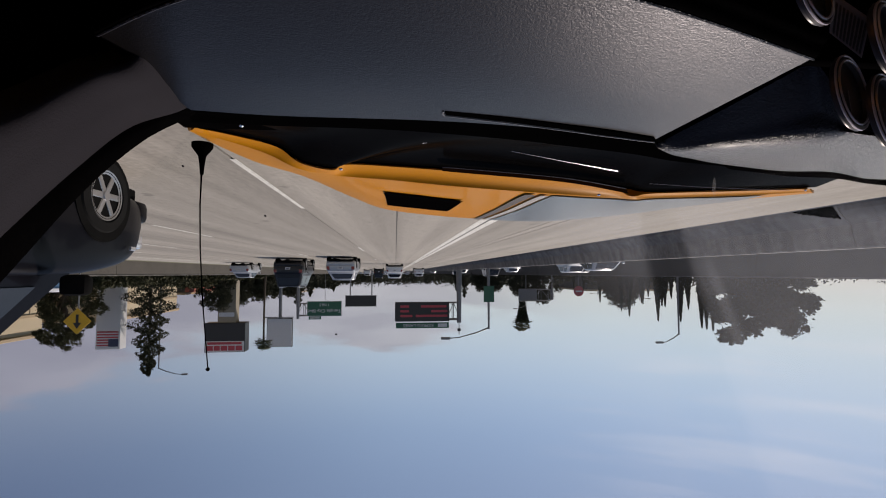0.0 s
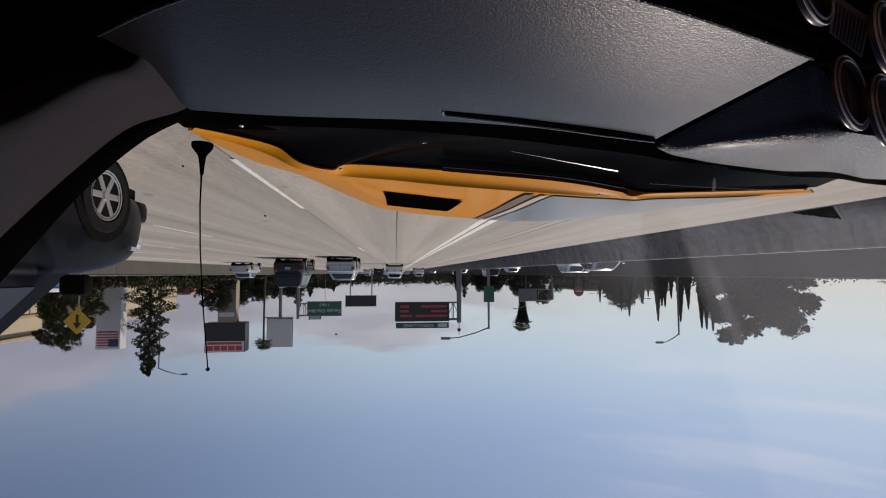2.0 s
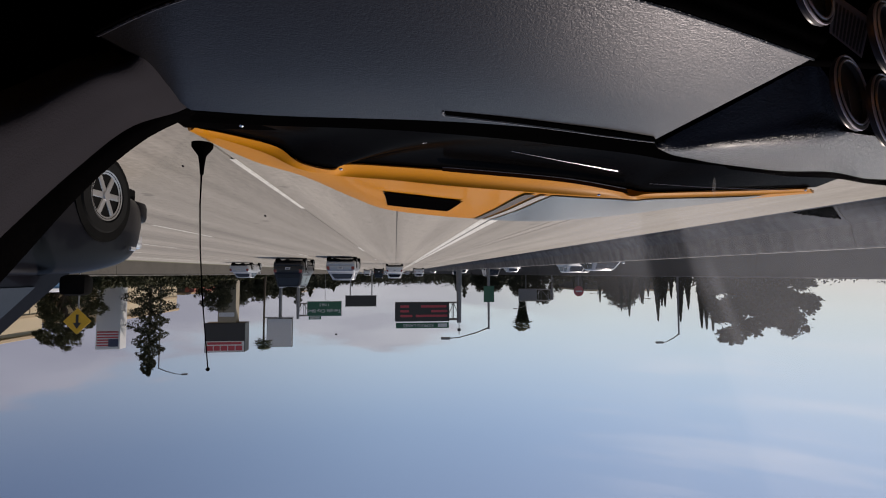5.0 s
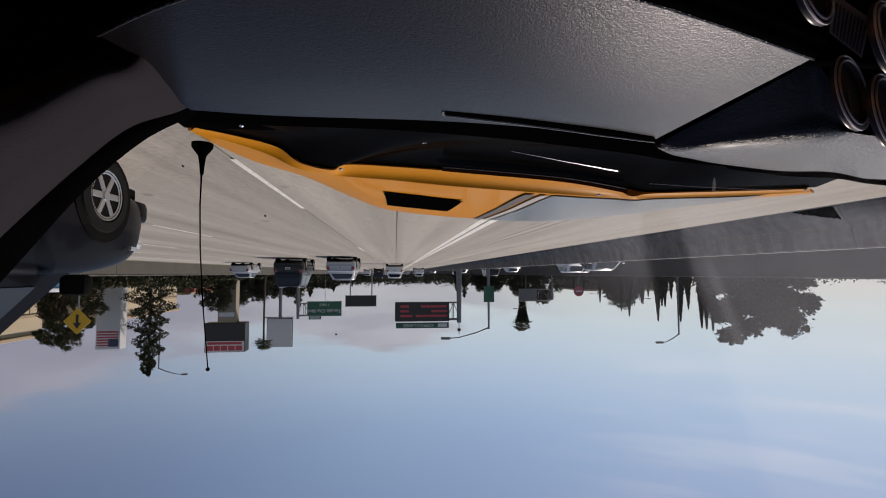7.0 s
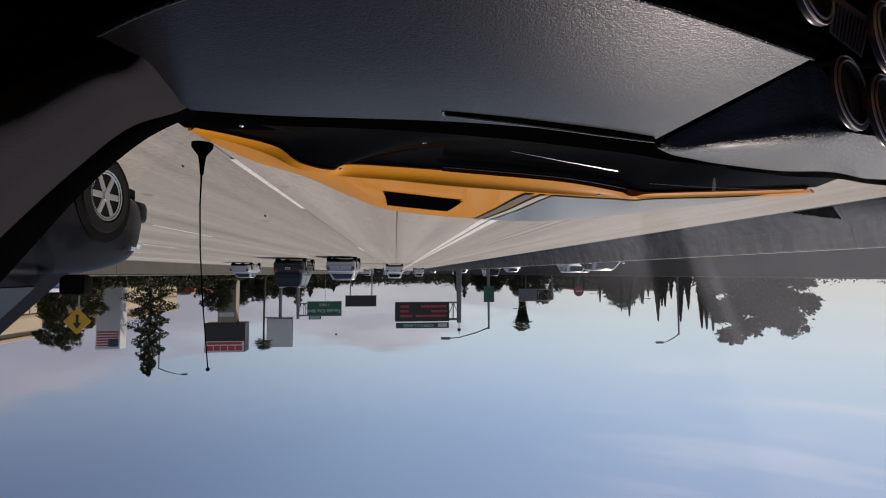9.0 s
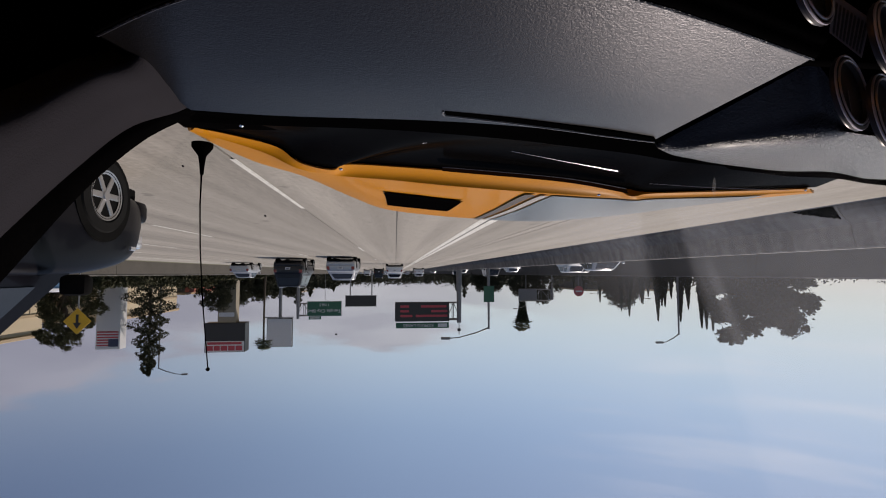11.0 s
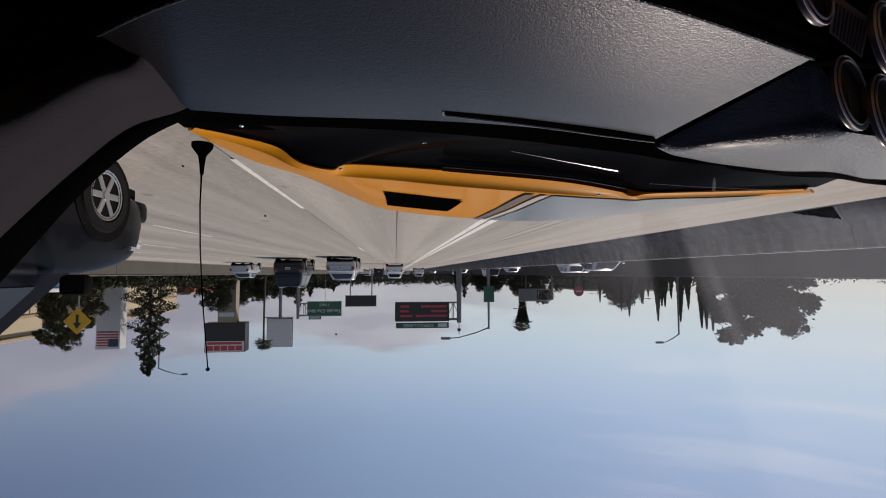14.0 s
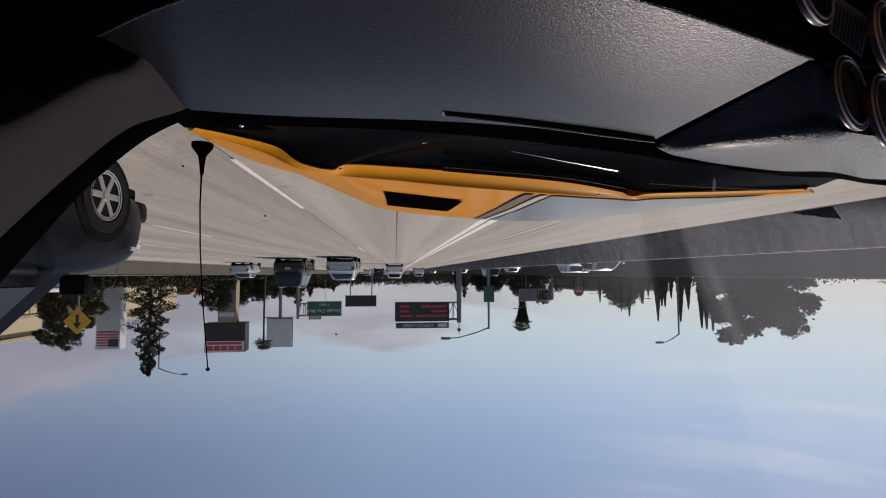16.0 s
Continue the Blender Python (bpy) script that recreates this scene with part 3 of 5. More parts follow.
def pillar():
    a = [(0.291, 0.70, 0.789), (0.317, 0.62, 0.852), (0.335, 0.54, 0.929), (0.346, 0.45, 1.028), (0.345, 0.36, 1.11), (0.33, 0.10, 1.29)]
    b = [(0.281, 0.672, 0.795), (0.315, 0.595, 0.848), (0.328, 0.515, 0.921), (0.331, 0.43, 0.999), (0.326, 0.345, 1.075), (0.31, 0.08, 1.27)]
    c = [(0.282, 0.48, 0.795), (0.291, 0.445, 0.828), (0.294, 0.41, 0.857), (0.292, 0.375, 0.883), (0.28, 0.28, 0.94), (0.27, 0.0, 1.15)]
    for line, foot in ((a, (0.26, 0.72, 0.74)), (b, (0.25, 0.69, 0.74)), (c, (0.25, 0.47, 0.74))):
        line.insert(0, foot)
    b = [tuple(Vector(p).lerp(Vector(q), 0.08)) for p, q in zip(b, c)]
    ab = [tuple((Vector(p) + Vector(q)) / 2 + Vector((-0.006, -0.004, 0))) for p, q in zip(a, b)]
    bc = [tuple(Vector(p).lerp(Vector(q), 0.40) + Vector((-0.010, -0.006, 0.0))) for p, q in zip(b, c)]
    roll = [tuple(Vector(p).lerp(Vector(q), 0.80) + Vector((-0.008, -0.004, 0.0))) for p, q in zip(b, c)]
    c = [(x * 1.16, y * 1.16, H + (z - H) * 1.16) for x, y, z in c]      # the trim rolls away towards the door
    back = [tuple(Vector(p) + Vector((0.05, 0.01, 0.0))) for p in a]
    out = [tuple(Vector(p) + Vector((0.12, -0.12, -0.06))) for p in c]
    part("pillar_gasket", sheet(surface([back, a, ab, b]), 40, 12), M_BLACK, own, "black rubber windscreen gasket", True)
    turn = [tuple((Vector(p) + Vector(q)) / 2 + Vector((-0.004, -0.012, -0.024))) for p, q in zip(c, out)]
    part("pillar_trim", sheet(surface([b, bc, roll, c]), 40, 36), M_TRIM, own, "dark grey pillar trim", True)
    # black sheet paints the shade where the trim turns to the door
    part("pillar_shade", sheet(surface([c, turn, out]), 40, 12), M_BLACK, own, "black back of the pillar trim, its shade put into the colour", True)


pillar()


def hood():
    r0 = [(0.413, 1.0, 0.72), (0.339, 1.03, 0.727), (0.263, 1.06, 0.74), (0.218, 1.09, 0.768), (0.149, 1.11, 0.778), (0.117, 1.12, 0.762), (0.001, 1.12, 0.765),
          (-0.156, 1.12, 0.774), (-0.431, 1.13, 0.792), (-0.558, 1.15, 0.802), (-0.623, 1.18, 0.816), (-0.699, 1.21, 0.802), (-0.987, 1.27, 0.78), (-1.293, 1.34, 0.755)]
    r1 = [(0.434, 1.03, 0.717), (0.36, 1.06, 0.732), (0.291, 1.09, 0.749), (0.23, 1.12, 0.774), (0.163, 1.175, 0.776), (0.117, 1.185, 0.778), (0.001, 1.185, 0.785),
          (-0.165, 1.185, 0.798), (-0.455, 1.195, 0.812), (-0.597, 1.215, 0.814), (-0.65, 1.21, 0.818), (-0.725, 1.24, 0.808), (-1.01, 1.3, 0.788), (-1.33, 1.37, 0.758)]
    r3 = [(0.453, 1.06, 0.707), (0.463, 1.3, 0.683), (0.448, 1.6, 0.655), (0.361, 1.9, 0.635), (0.206, 2.1, 0.676), (0.055, 2.25, 0.712), (-0.169, 2.35, 0.726),
          (-0.417, 2.45, 0.729), (-0.819, 2.55, 0.725), (-1.149, 2.55, 0.696), (-1.359, 2.5, 0.677), (-1.404, 2.2, 0.687), (-1.408, 1.75, 0.721), (-1.416, 1.45, 0.747)]
    mid = [tuple(Vector(p).lerp(Vector(q), 0.5) + Vector((0, 0, 0.002))) for p, q in zip(r1, r3)]
    top = surface([r1, mid, r3])
    hd = part("hood", sheet(top, 66, 20, thick=0.01), M_ORANGE, own, "glossy orange hood", True)
    # rounded step at the back of the raised centre
    def ledge(k, rise):
        return [(p[0] + (q[0] - p[0]) * k, p[1] + (q[1] - p[1]) * k, p[2] + (q[2] - p[2]) * rise) for p, q in zip(r0, r1)]
    step = [r0, ledge(0.35, 0.10), ledge(0.66, 0.30), ledge(0.86, 0.60), r1]
    part("hood_step", sheet(surface(step), 66, 12), M_ORANGE, hd, "rounded orange step of the raised hood centre", True)
    skew = lambda u, v: top(u - 0.050 * v, v)
    part("hood_stripe", sheet(skew, 16, 14, 0.604, 0.955, 0.03, 0.995, 0.004), M_STRIPE, hd, "glossy black hood stripe", True)
    part("pinstripe", sheet(skew, 3, 14, 0.5955, 0.601, 0.03, 0.99, 0.005), M_PIN, hd, "pale pinstripe", True)
    part("pinstripe", sheet(skew, 3, 14, 0.585, 0.592, 0.03, 0.99, 0.005), M_PINDK, hd, "dark pinstripe", True)
    vent = lambda a, b: top((0.425 + 0.110 * a) * (1 - b) + (0.405 + 0.100 * a) * b, (0.25 + 0.025 * a) * (1 - b) + 0.625 * b)
    part("hood_vent", sheet(vent, 8, 6, lift=0.005), M_BLACK, hd, "black hood vent")
    nose = [r3, [(x, y + 0.03, z - 0.04) for x, y, z in r3], [(x * 1.02 - 0.01, y + 0.06, z - 0.2) for x, y, z in r3], [(x, y, 0.22) for x, y, z in r3]]
    part("front_body", sheet(surface(nose), 40, 8), M_ORANGE, own, "orange nose and fenders", True)
    # black rear panel and cowl
    c0 = [(0.36, 0.78, 0.752), (0.097, 0.80, 0.764), (-0.202, 0.82, 0.772), (-0.487, 0.83, 0.768), (-0.701, 0.90, 0.742), (-1.166, 1.0, 0.730), (-1.40, 1.10, 0.71)]
    edge = r0[:10] + [(-0.63, 1.18, 0.802)] + r0[11:] + [(-1.323, 1.33, 0.751), (-1.332, 1.3, 0.737)]
    c1 = [tuple(smooth_at(edge, i / 30) + Vector((0, 0.010, -0.006))) for i in range(31)]
    c0 = [tuple(smooth_at(c0, i / 30)) for i in range(31)]
    cm = [tuple(Vector(p).lerp(Vector(q), 0.5) + Vector((0, 0, -0.005))) for p, q in zip(c0, c1)]
    cw = part("cowl_panel", sheet(surface([c0, cm, c1]), 90, 12), M_COWL, own, "gloss black panel behind the hood", True)
    part("wiper_arm", tube([(-0.235, 0.93, 0.770), (-0.359, 0.96, 0.781), (-0.492, 0.99, 0.792)], [0.0004, 0.0009, 0.0013], 8), M_CHROME, cw, "thin bright wiper arm", True)
    jet = [(-0.051, 0.9, 0.766), (-0.062, 0.9, 0.765), (-0.083, 0.9, 0.764), (-0.096, 0.9, 0.763)]
    part("washer_jet", tube(jet, [0.0022, 0.0008, 0.0008, 0.0022], 8), M_CHROME, cw, "small bright washer jet", True)
    # dark brown strip painted as the shadow in the gap behind the hood
    lip = [(-0.106, 1.06, 0.778), (-0.148, 1.06, 0.779), (-0.404, 1.08, 0.792), (-0.577, 1.12, 0.807)]
    low = [(-0.108, 1.085, 0.780), (-0.153, 1.10, 0.780), (-0.415, 1.11, 0.796), (-0.596, 1.145, 0.815)]
    part("gap_shade", sheet(surface([lip, low]), 24, 3), M_GAPBR, cw, "dark brown strip painted as the shade in the hood gap", True)
    part("cowl_edge", tube([tuple(smooth_at(lip, i / 20)) for i in range(21)], 0.0009, 6), M_GPANEL, cw, "thin grey edge", True)
    part("cowl_edge", tube([(-0.60, 1.05, 0.807), (-0.75, 1.08, 0.807), (-0.92, 1.12, 0.802), (-1.05, 1.15, 0.797)], 0.0007, 6), M_GPANEL, cw, "thin grey edge", True)


hood()
# chrome beads added on hood and cowl to give sun glints
for x, y, z in ((-0.533, 1.14, 0.801), (-0.519, 1.15, 0.818), (-1.28, 1.34, 0.759), (0.128, 1.10, 0.777), (0.289, 0.90, 0.743)):
    part("glint_bead", lathe([(0.0045 * math.sin(i * 0.2618), 0.0035 * math.cos(i * 0.2618)) for i in range(9)], 18, Matrix.Translation((x, y, z))), M_BRIGHT, own, "tiny bright bead added for a sun glint", True)
# whip antenna on the fender
part("antenna_base", lathe([(0.0, 0.0), (0.0235, 0.0), (0.0235, 0.010), (0.018, 0.018), (0.009, 0.030), (0.006, 0.05), (0.004, 0.075), (0.0, 0.078)], 20,
                           Matrix.Translation((0.457, 1.15, 0.712))), M_BLACK, own, "flared black antenna base", True)
whip = part("antenna", tube([(0.457, 1.15, 0.76), (0.459, 1.15, 0.86), (0.456, 1.15, 0.96), (0.448, 1.15, 1.08), (0.432, 1.15, 1.240)], [0.0024, 0.0018, 0.0016, 0.0015, 0.0014], 8),
            M_BLACK, own, "thin black whip antenna", True)
part("antenna_tip", lathe([(0.0, 0.005), (0.0035, 0.003), (0.005, 0.0), (0.0035, -0.003), (0.0, -0.005)], 14, Matrix.Translation((0.432, 1.15, 1.242))), M_BLACK, whip, "", True)


def shell():
    """Roof, flanks, tail, glass and wheels that close the car round the cabin."""
    cx, hw = -0.48, 0.945
    part("roof", sheet(lambda u, v: Vector((cx + hw * 0.76 * (1 - 2 * u), 0.02 - 1.32 * v, 1.345 - 0.05 * (2 * u - 1) ** 2 + 0.03 * math.sin(math.pi * v))), 20, 12, thick=0.03), M_ORANGE, own, "orange roof", True)
    part("headliner", sheet(lambda u, v: Vector((cx + hw * 0.74 * (1 - 2 * u), 0.0 - 1.3 * v, 1.305 - 0.05 * (2 * u - 1) ** 2 + 0.02 * math.sin(math.pi * v))), 12, 8, thick=0.01), M_LINER, own, "grey cloth headliner", True)
    for sd in (1, -1):
        def flank(u, v, sd=sd):
            y = 1.02 - 3.92 * u
            bulge = 0.03 * math.exp(-((y + 1.9) / 0.5) ** 2) + 0.02 * math.sin(math.pi * v)
            top = 0.70 + 0.22 * min(1, max(0, (1.02 - y) / 0.75)) - 0.02 * max(0, -1.6 - y)
            taper = 0.10 * max(0, (-2.3 - y) / 0.6) ** 2
            return Vector((cx + sd * (hw - 0.02 + bulge - taper - 0.04 * (1 - v) ** 2), y, 0.20 + (top - 0.20) * v))
        part("flank", sheet(flank, 40, 10), M_ORANGE, own, "orange body side", True)
        part("door_seam", box(cx + sd * hw - 0.004, cx + sd * hw + 0.004, 0.14, 0.15, 0.30, 0.88), M_WELL, own)
        part("door_seam", box(cx + sd * hw - 0.004, cx + sd * hw + 0.004, -1.15, -1.14, 0.30, 0.90), M_WELL, own)
        part("side_window", sheet(lambda u, v, sd=sd: Vector((cx + sd * (hw - 0.03 - 0.20 * v), 0.30 - 1.75 * u - (0.32 - 0.70 * u) * v, 0.915 + 0.39 * v)), 10, 6), M_GLASS, own, "dark tinted side window", True)
        part("tail_lamp", box(cx + sd * 0.28 if sd > 0 else cx - 0.78, cx + 0.78 if sd > 0 else cx - 0.28, -2.93, -2.86, 0.66, 0.80, 0.02), M_RED, own, "red tail lamp", True)
    part("rear_window", sheet(lambda u, v: Vector((cx + (0.70 + 0.06 * v) * (1 - 2 * u), -1.28 - 0.95 * v, 1.30 - 0.36 * v)), 10, 8), M_GLASS, own, "dark rear window", True)
    part("rear_deck", sheet(lambda u, v: Vector((cx + (0.90 - 0.06 * v) * (1 - 2 * u), -2.15 - 0.74 * v, 0.94 - 0.06 * v * v)), 10, 6), M_ORANGE, own, "orange boot lid", True)
    part("tail_panel", sheet(lambda u, v: Vector((cx + 0.84 * (1 - 2 * u), -2.89 - 0.03 * math.sin(math.pi * v), 0.88 - 0.66 * v)), 10, 6), M_ORANGE, own, "orange tail panel", True)
    part("seat_wall", box(cx - 0.86, cx + 0.86, -1.5, -1.42, 0.24, 1.0, 0.03), M_LINER, own, "dark rear seat back")
    part("cabin_floor", box(cx - 0.88, cx + 0.88, -2.8, 0.95, 0.20, 0.25), M_LINER, own)
    part("firewall", box(cx - 0.86, cx + 0.88, 0.93, 0.97, 0.25, 0.69), M_BLACK, own)
    for sd in (1, -1):
        for y, inset in ((1.42, 0.10), (-1.92, 0.0)):
            part("wheel_arch", lathe([(0.0, 0.0), (0.335, 0.0), (0.345, -0.05)], 30, pose(cx + sd * (hw + 0.012 - inset), y, 0.325, 0, 90 * sd, 0)), M_WELL, own, "dark wheel arch")
            m = pose(cx + sd * (hw - 0.085 - inset), y, 0.32, 0, 90 * sd, 0)
            w = part("wheel", lathe([(0.22, 0.10), (0.24, 0.12), (0.30, 0.118), (0.32, 0.09), (0.32, -0.12), (0.2, -0.12)], 36, m), M_TYRE, own, "black tyre", True)
            bm = lathe([(0.0, 0.06), (0.2, 0.06), (0.225, 0.115), (0.24, 0.12)], 30, m)
            for i in range(5):
                add_box(bm, -0.03, 0.03, 0.02, 0.225, 0.07, 0.112, 0.006, m @ pose(0, 0, 0, 0, 0, 72 * i))
            part("rim", bm, M_RIM, w, "five-spoke alloy rim", True)


shell()


def windscreen():
    f = lambda u, v: Vector((0.33 - 1.55 * u, 0.79 + 0.10 * math.sin(math.pi * u) - 0.76 * v, 0.79 + 0.53 * v + 0.03 * math.sin(math.pi * u)))
    ob = part("windscreen", sheet(f, 16, 8), M_SCREEN, own, "clear windscreen with faint reflections and a painted glare haze", True)
    ob.visible_shadow = False
    # narrow pale strip painted on the glass for a reflection
    reflex = lambda a, b: f(0.6161 - 0.0322 * b + 0.0045 * math.sin(math.pi * (0.1 + 0.8 * b)) * (a - 0.5), 0.03 + 0.09 * b) + Vector((0, -0.003, -0.002))
    part("glass_reflection", sheet(reflex, 2, 6), M_REFLECT, ob, "faint pale reflection painted on the glass").visible_shadow = False
    bm = bmesh.new()
    for i in range(22):
        for k in range(9):
            a, b = (i + 0.5) / 22, (k + 0.5) / 9
            if b > 0.10 + 0.9 * a:
                continue
            u0, v0 = 0.648 + 0.052 * a - 0.014 * b, 0.190 - 0.018 * a + 0.050 * b
            du, dv = 0.0011, 0.0026
            bm.faces.new([bm.verts.new(f(u0 + x * du, v0 + y * dv) + Vector((0, -0.003, -0.002))) for x, y in ((-1, -1), (1, -1), (1, 1), (-1, 1))])
    part("dot_patch", bm, M_BLACK, ob, "patch of small black dots on the glass").visible_shadow = False
    for u, v, r in ((0.1075, 0.2825, 0.0016), (0.0225, 0.1525, 0.0014), (0.1775, 0.515, 0.001)):
        bm = lathe([(0.0, 0.0004), (r * 0.7, 0.0003), (r, 0.0)], 9)
        rg = random.Random(int(u * 1000))
        for w in bm.verts:
            w.co.xy *= rg.uniform(0.7, 1.3)
        bmesh.ops.transform(bm, matrix=Matrix.Translation(f(u, v) + Vector((0, -0.002, -0.002))) @ pose(0, 0, 0, 60, 0, 0), verts=bm.verts[:])
        part("bug_spot", bm, M_TRIM, ob, "small dark splash on the glass")


# pale see-through mix that paints the reflection strip
M_REFLECT = bpy.data.materials.new("pale_reflection")
M_REFLECT.use_nodes = True
_n, _k = M_REFLECT.node_tree.nodes, M_REFLECT.node_tree.links
_n.remove(_n["Principled BSDF"])
_tr, _gl, _mx = _n.new("ShaderNodeBsdfTransparent"), _n.new("ShaderNodeBsdfTranslucent"), _n.new("ShaderNodeMixShader")
_mx.inputs["Fac"].default_value = 0.04
_k.new(_tr.outputs["BSDF"], _mx.inputs[1])
_k.new(_gl.outputs["BSDF"], _mx.inputs[2])
_k.new(_mx.outputs["Shader"], _n["Material Output"].inputs["Surface"])
M_SCREEN = bpy.data.materials.new("windscreen_glass")
M_SCREEN.use_nodes = True
_n, _k = M_SCREEN.node_tree.nodes, M_SCREEN.node_tree.links
_n.remove(_n["Principled BSDF"])
_tr, _gl, _mx = _n.new("ShaderNodeBsdfTransparent"), _n.new("ShaderNodeBsdfGlossy"), _n.new("ShaderNodeMixShader")
_tr.inputs["Color"].default_value = (0.96, 0.97, 0.97, 1)
_gl.inputs["Roughness"].default_value = 0.02
_mx.inputs["Fac"].default_value = 0.02
# veiling glare on the driver's half of the glass, painted as a translucent film
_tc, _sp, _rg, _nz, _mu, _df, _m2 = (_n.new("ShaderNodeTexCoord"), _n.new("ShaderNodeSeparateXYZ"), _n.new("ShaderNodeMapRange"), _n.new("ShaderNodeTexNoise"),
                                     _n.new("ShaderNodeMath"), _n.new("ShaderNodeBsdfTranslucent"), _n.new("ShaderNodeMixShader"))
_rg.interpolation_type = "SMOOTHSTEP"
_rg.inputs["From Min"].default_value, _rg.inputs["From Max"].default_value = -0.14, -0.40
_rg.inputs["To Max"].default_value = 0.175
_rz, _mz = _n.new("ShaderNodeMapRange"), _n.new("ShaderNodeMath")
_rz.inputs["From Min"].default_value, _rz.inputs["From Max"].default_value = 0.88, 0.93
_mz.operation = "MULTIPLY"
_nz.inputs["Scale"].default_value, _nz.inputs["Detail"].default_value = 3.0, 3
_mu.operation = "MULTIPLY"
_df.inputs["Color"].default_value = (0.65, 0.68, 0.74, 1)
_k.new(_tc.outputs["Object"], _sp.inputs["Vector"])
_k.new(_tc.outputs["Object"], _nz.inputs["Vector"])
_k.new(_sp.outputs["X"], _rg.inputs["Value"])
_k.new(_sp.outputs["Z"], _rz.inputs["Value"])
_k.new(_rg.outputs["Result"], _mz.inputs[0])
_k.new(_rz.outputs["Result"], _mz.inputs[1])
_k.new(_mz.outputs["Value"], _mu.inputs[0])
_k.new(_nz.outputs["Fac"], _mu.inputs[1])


def _node(kind, a=None, b=None, **values):
    n = _n.new("ShaderNodeMath")
    n.operation = kind
    for i, src in enumerate((a, b)):
        if isinstance(src, (int, float)):
            n.inputs[i].default_value = src
        elif src is not None:
            _k.new(src, n.inputs[i])
    return n.outputs["Value"]


def _ramp(src, a, b, lo, hi):
    n = _n.new("ShaderNodeMapRange")
    n.interpolation_type = "SMOOTHSTEP"
    for key, value in (("From Min", a), ("From Max", b), ("To Min", lo), ("To Max", hi)):
        n.inputs[key].default_value = value
    _k.new(src, n.inputs["Value"])
    return n.outputs["Result"]


# a darker strip runs slantwise through the painted glare, a bright streak beside it
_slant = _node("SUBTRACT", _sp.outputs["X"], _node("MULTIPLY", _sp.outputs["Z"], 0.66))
_glare_gap = _ramp(_node("ABSOLUTE", _node("ADD", _slant, 1.046)), 0.022, 0.044, 0.2, 1.0)
_glare_streak = _node("MULTIPLY", _ramp(_node("ABSOLUTE", _node("ADD", _slant, 1.106)), 0.014, 0.001, 0.0, 0.045), _node("MULTIPLY", _ramp(_sp.outputs["Z"], 1.19, 1.05, 0.0, 1.0), _ramp(_sp.outputs["Z"], 0.97, 1.04, 0.0, 1.0)))
_k.new(_node("ADD", _node("MULTIPLY", _mu.outputs["Value"], _glare_gap), _glare_streak), _m2.inputs["Fac"])
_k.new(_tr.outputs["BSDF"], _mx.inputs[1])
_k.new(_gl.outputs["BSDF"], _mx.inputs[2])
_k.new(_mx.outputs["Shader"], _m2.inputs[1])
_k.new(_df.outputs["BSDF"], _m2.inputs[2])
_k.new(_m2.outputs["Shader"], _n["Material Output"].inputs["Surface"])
windscreen()


# ---- other vehicles ----
def smooth4(rows, s):
    """Catmull-Rom through rows of four numbers."""
    n = len(rows) - 1
    f = min(max(s, 0.0), 1.0) * n
    i = min(int(f), n - 1)
    t = f - i
    p = [rows[min(max(j, 0), n)] for j in (i - 1, i, i + 1, i + 2)]
    return [0.5 * (2 * b + (c - a) * t + (2 * a - 5 * b + 4 * c - d) * t * t + (3 * b - a - 3 * c + d) * t ** 3) for a, b, c, d in zip(*p)]


def loft_rings(rings, caps=True):
    bm = bmesh.new()
    vs = [[bm.verts.new(p) for p in r] for r in rings]
    for a, b in zip(vs, vs[1:]):
        for j in range(len(a)):
            k = (j + 1) % len(a)
            bm.faces.new((a[j], a[k], b[k], b[j]))
    if caps:
        bm.faces.new(vs[0][::-1])
        bm.faces.new(vs[-1])
    return bm


def panel(pts, out, mat, parent, name, label="", thick=0.012):
    """A flat-ish glazed or painted panel on four or more corners, proud by a little."""
    bm = bmesh.new()
    o = Vector(out).normalized()
    a = [bm.verts.new(Vector(p) + o * thick) for p in pts]
    b = [bm.verts.new(Vector(p) - o * 0.01) for p in pts]
    bm.faces.new(a)
    bm.faces.new(b[::-1])
    for j in range(len(a)):
        k = (j + 1) % len(a)
        bm.faces.new((a[j], b[j], b[k], a[k]))
    return part(name, bm, mat, parent, label)


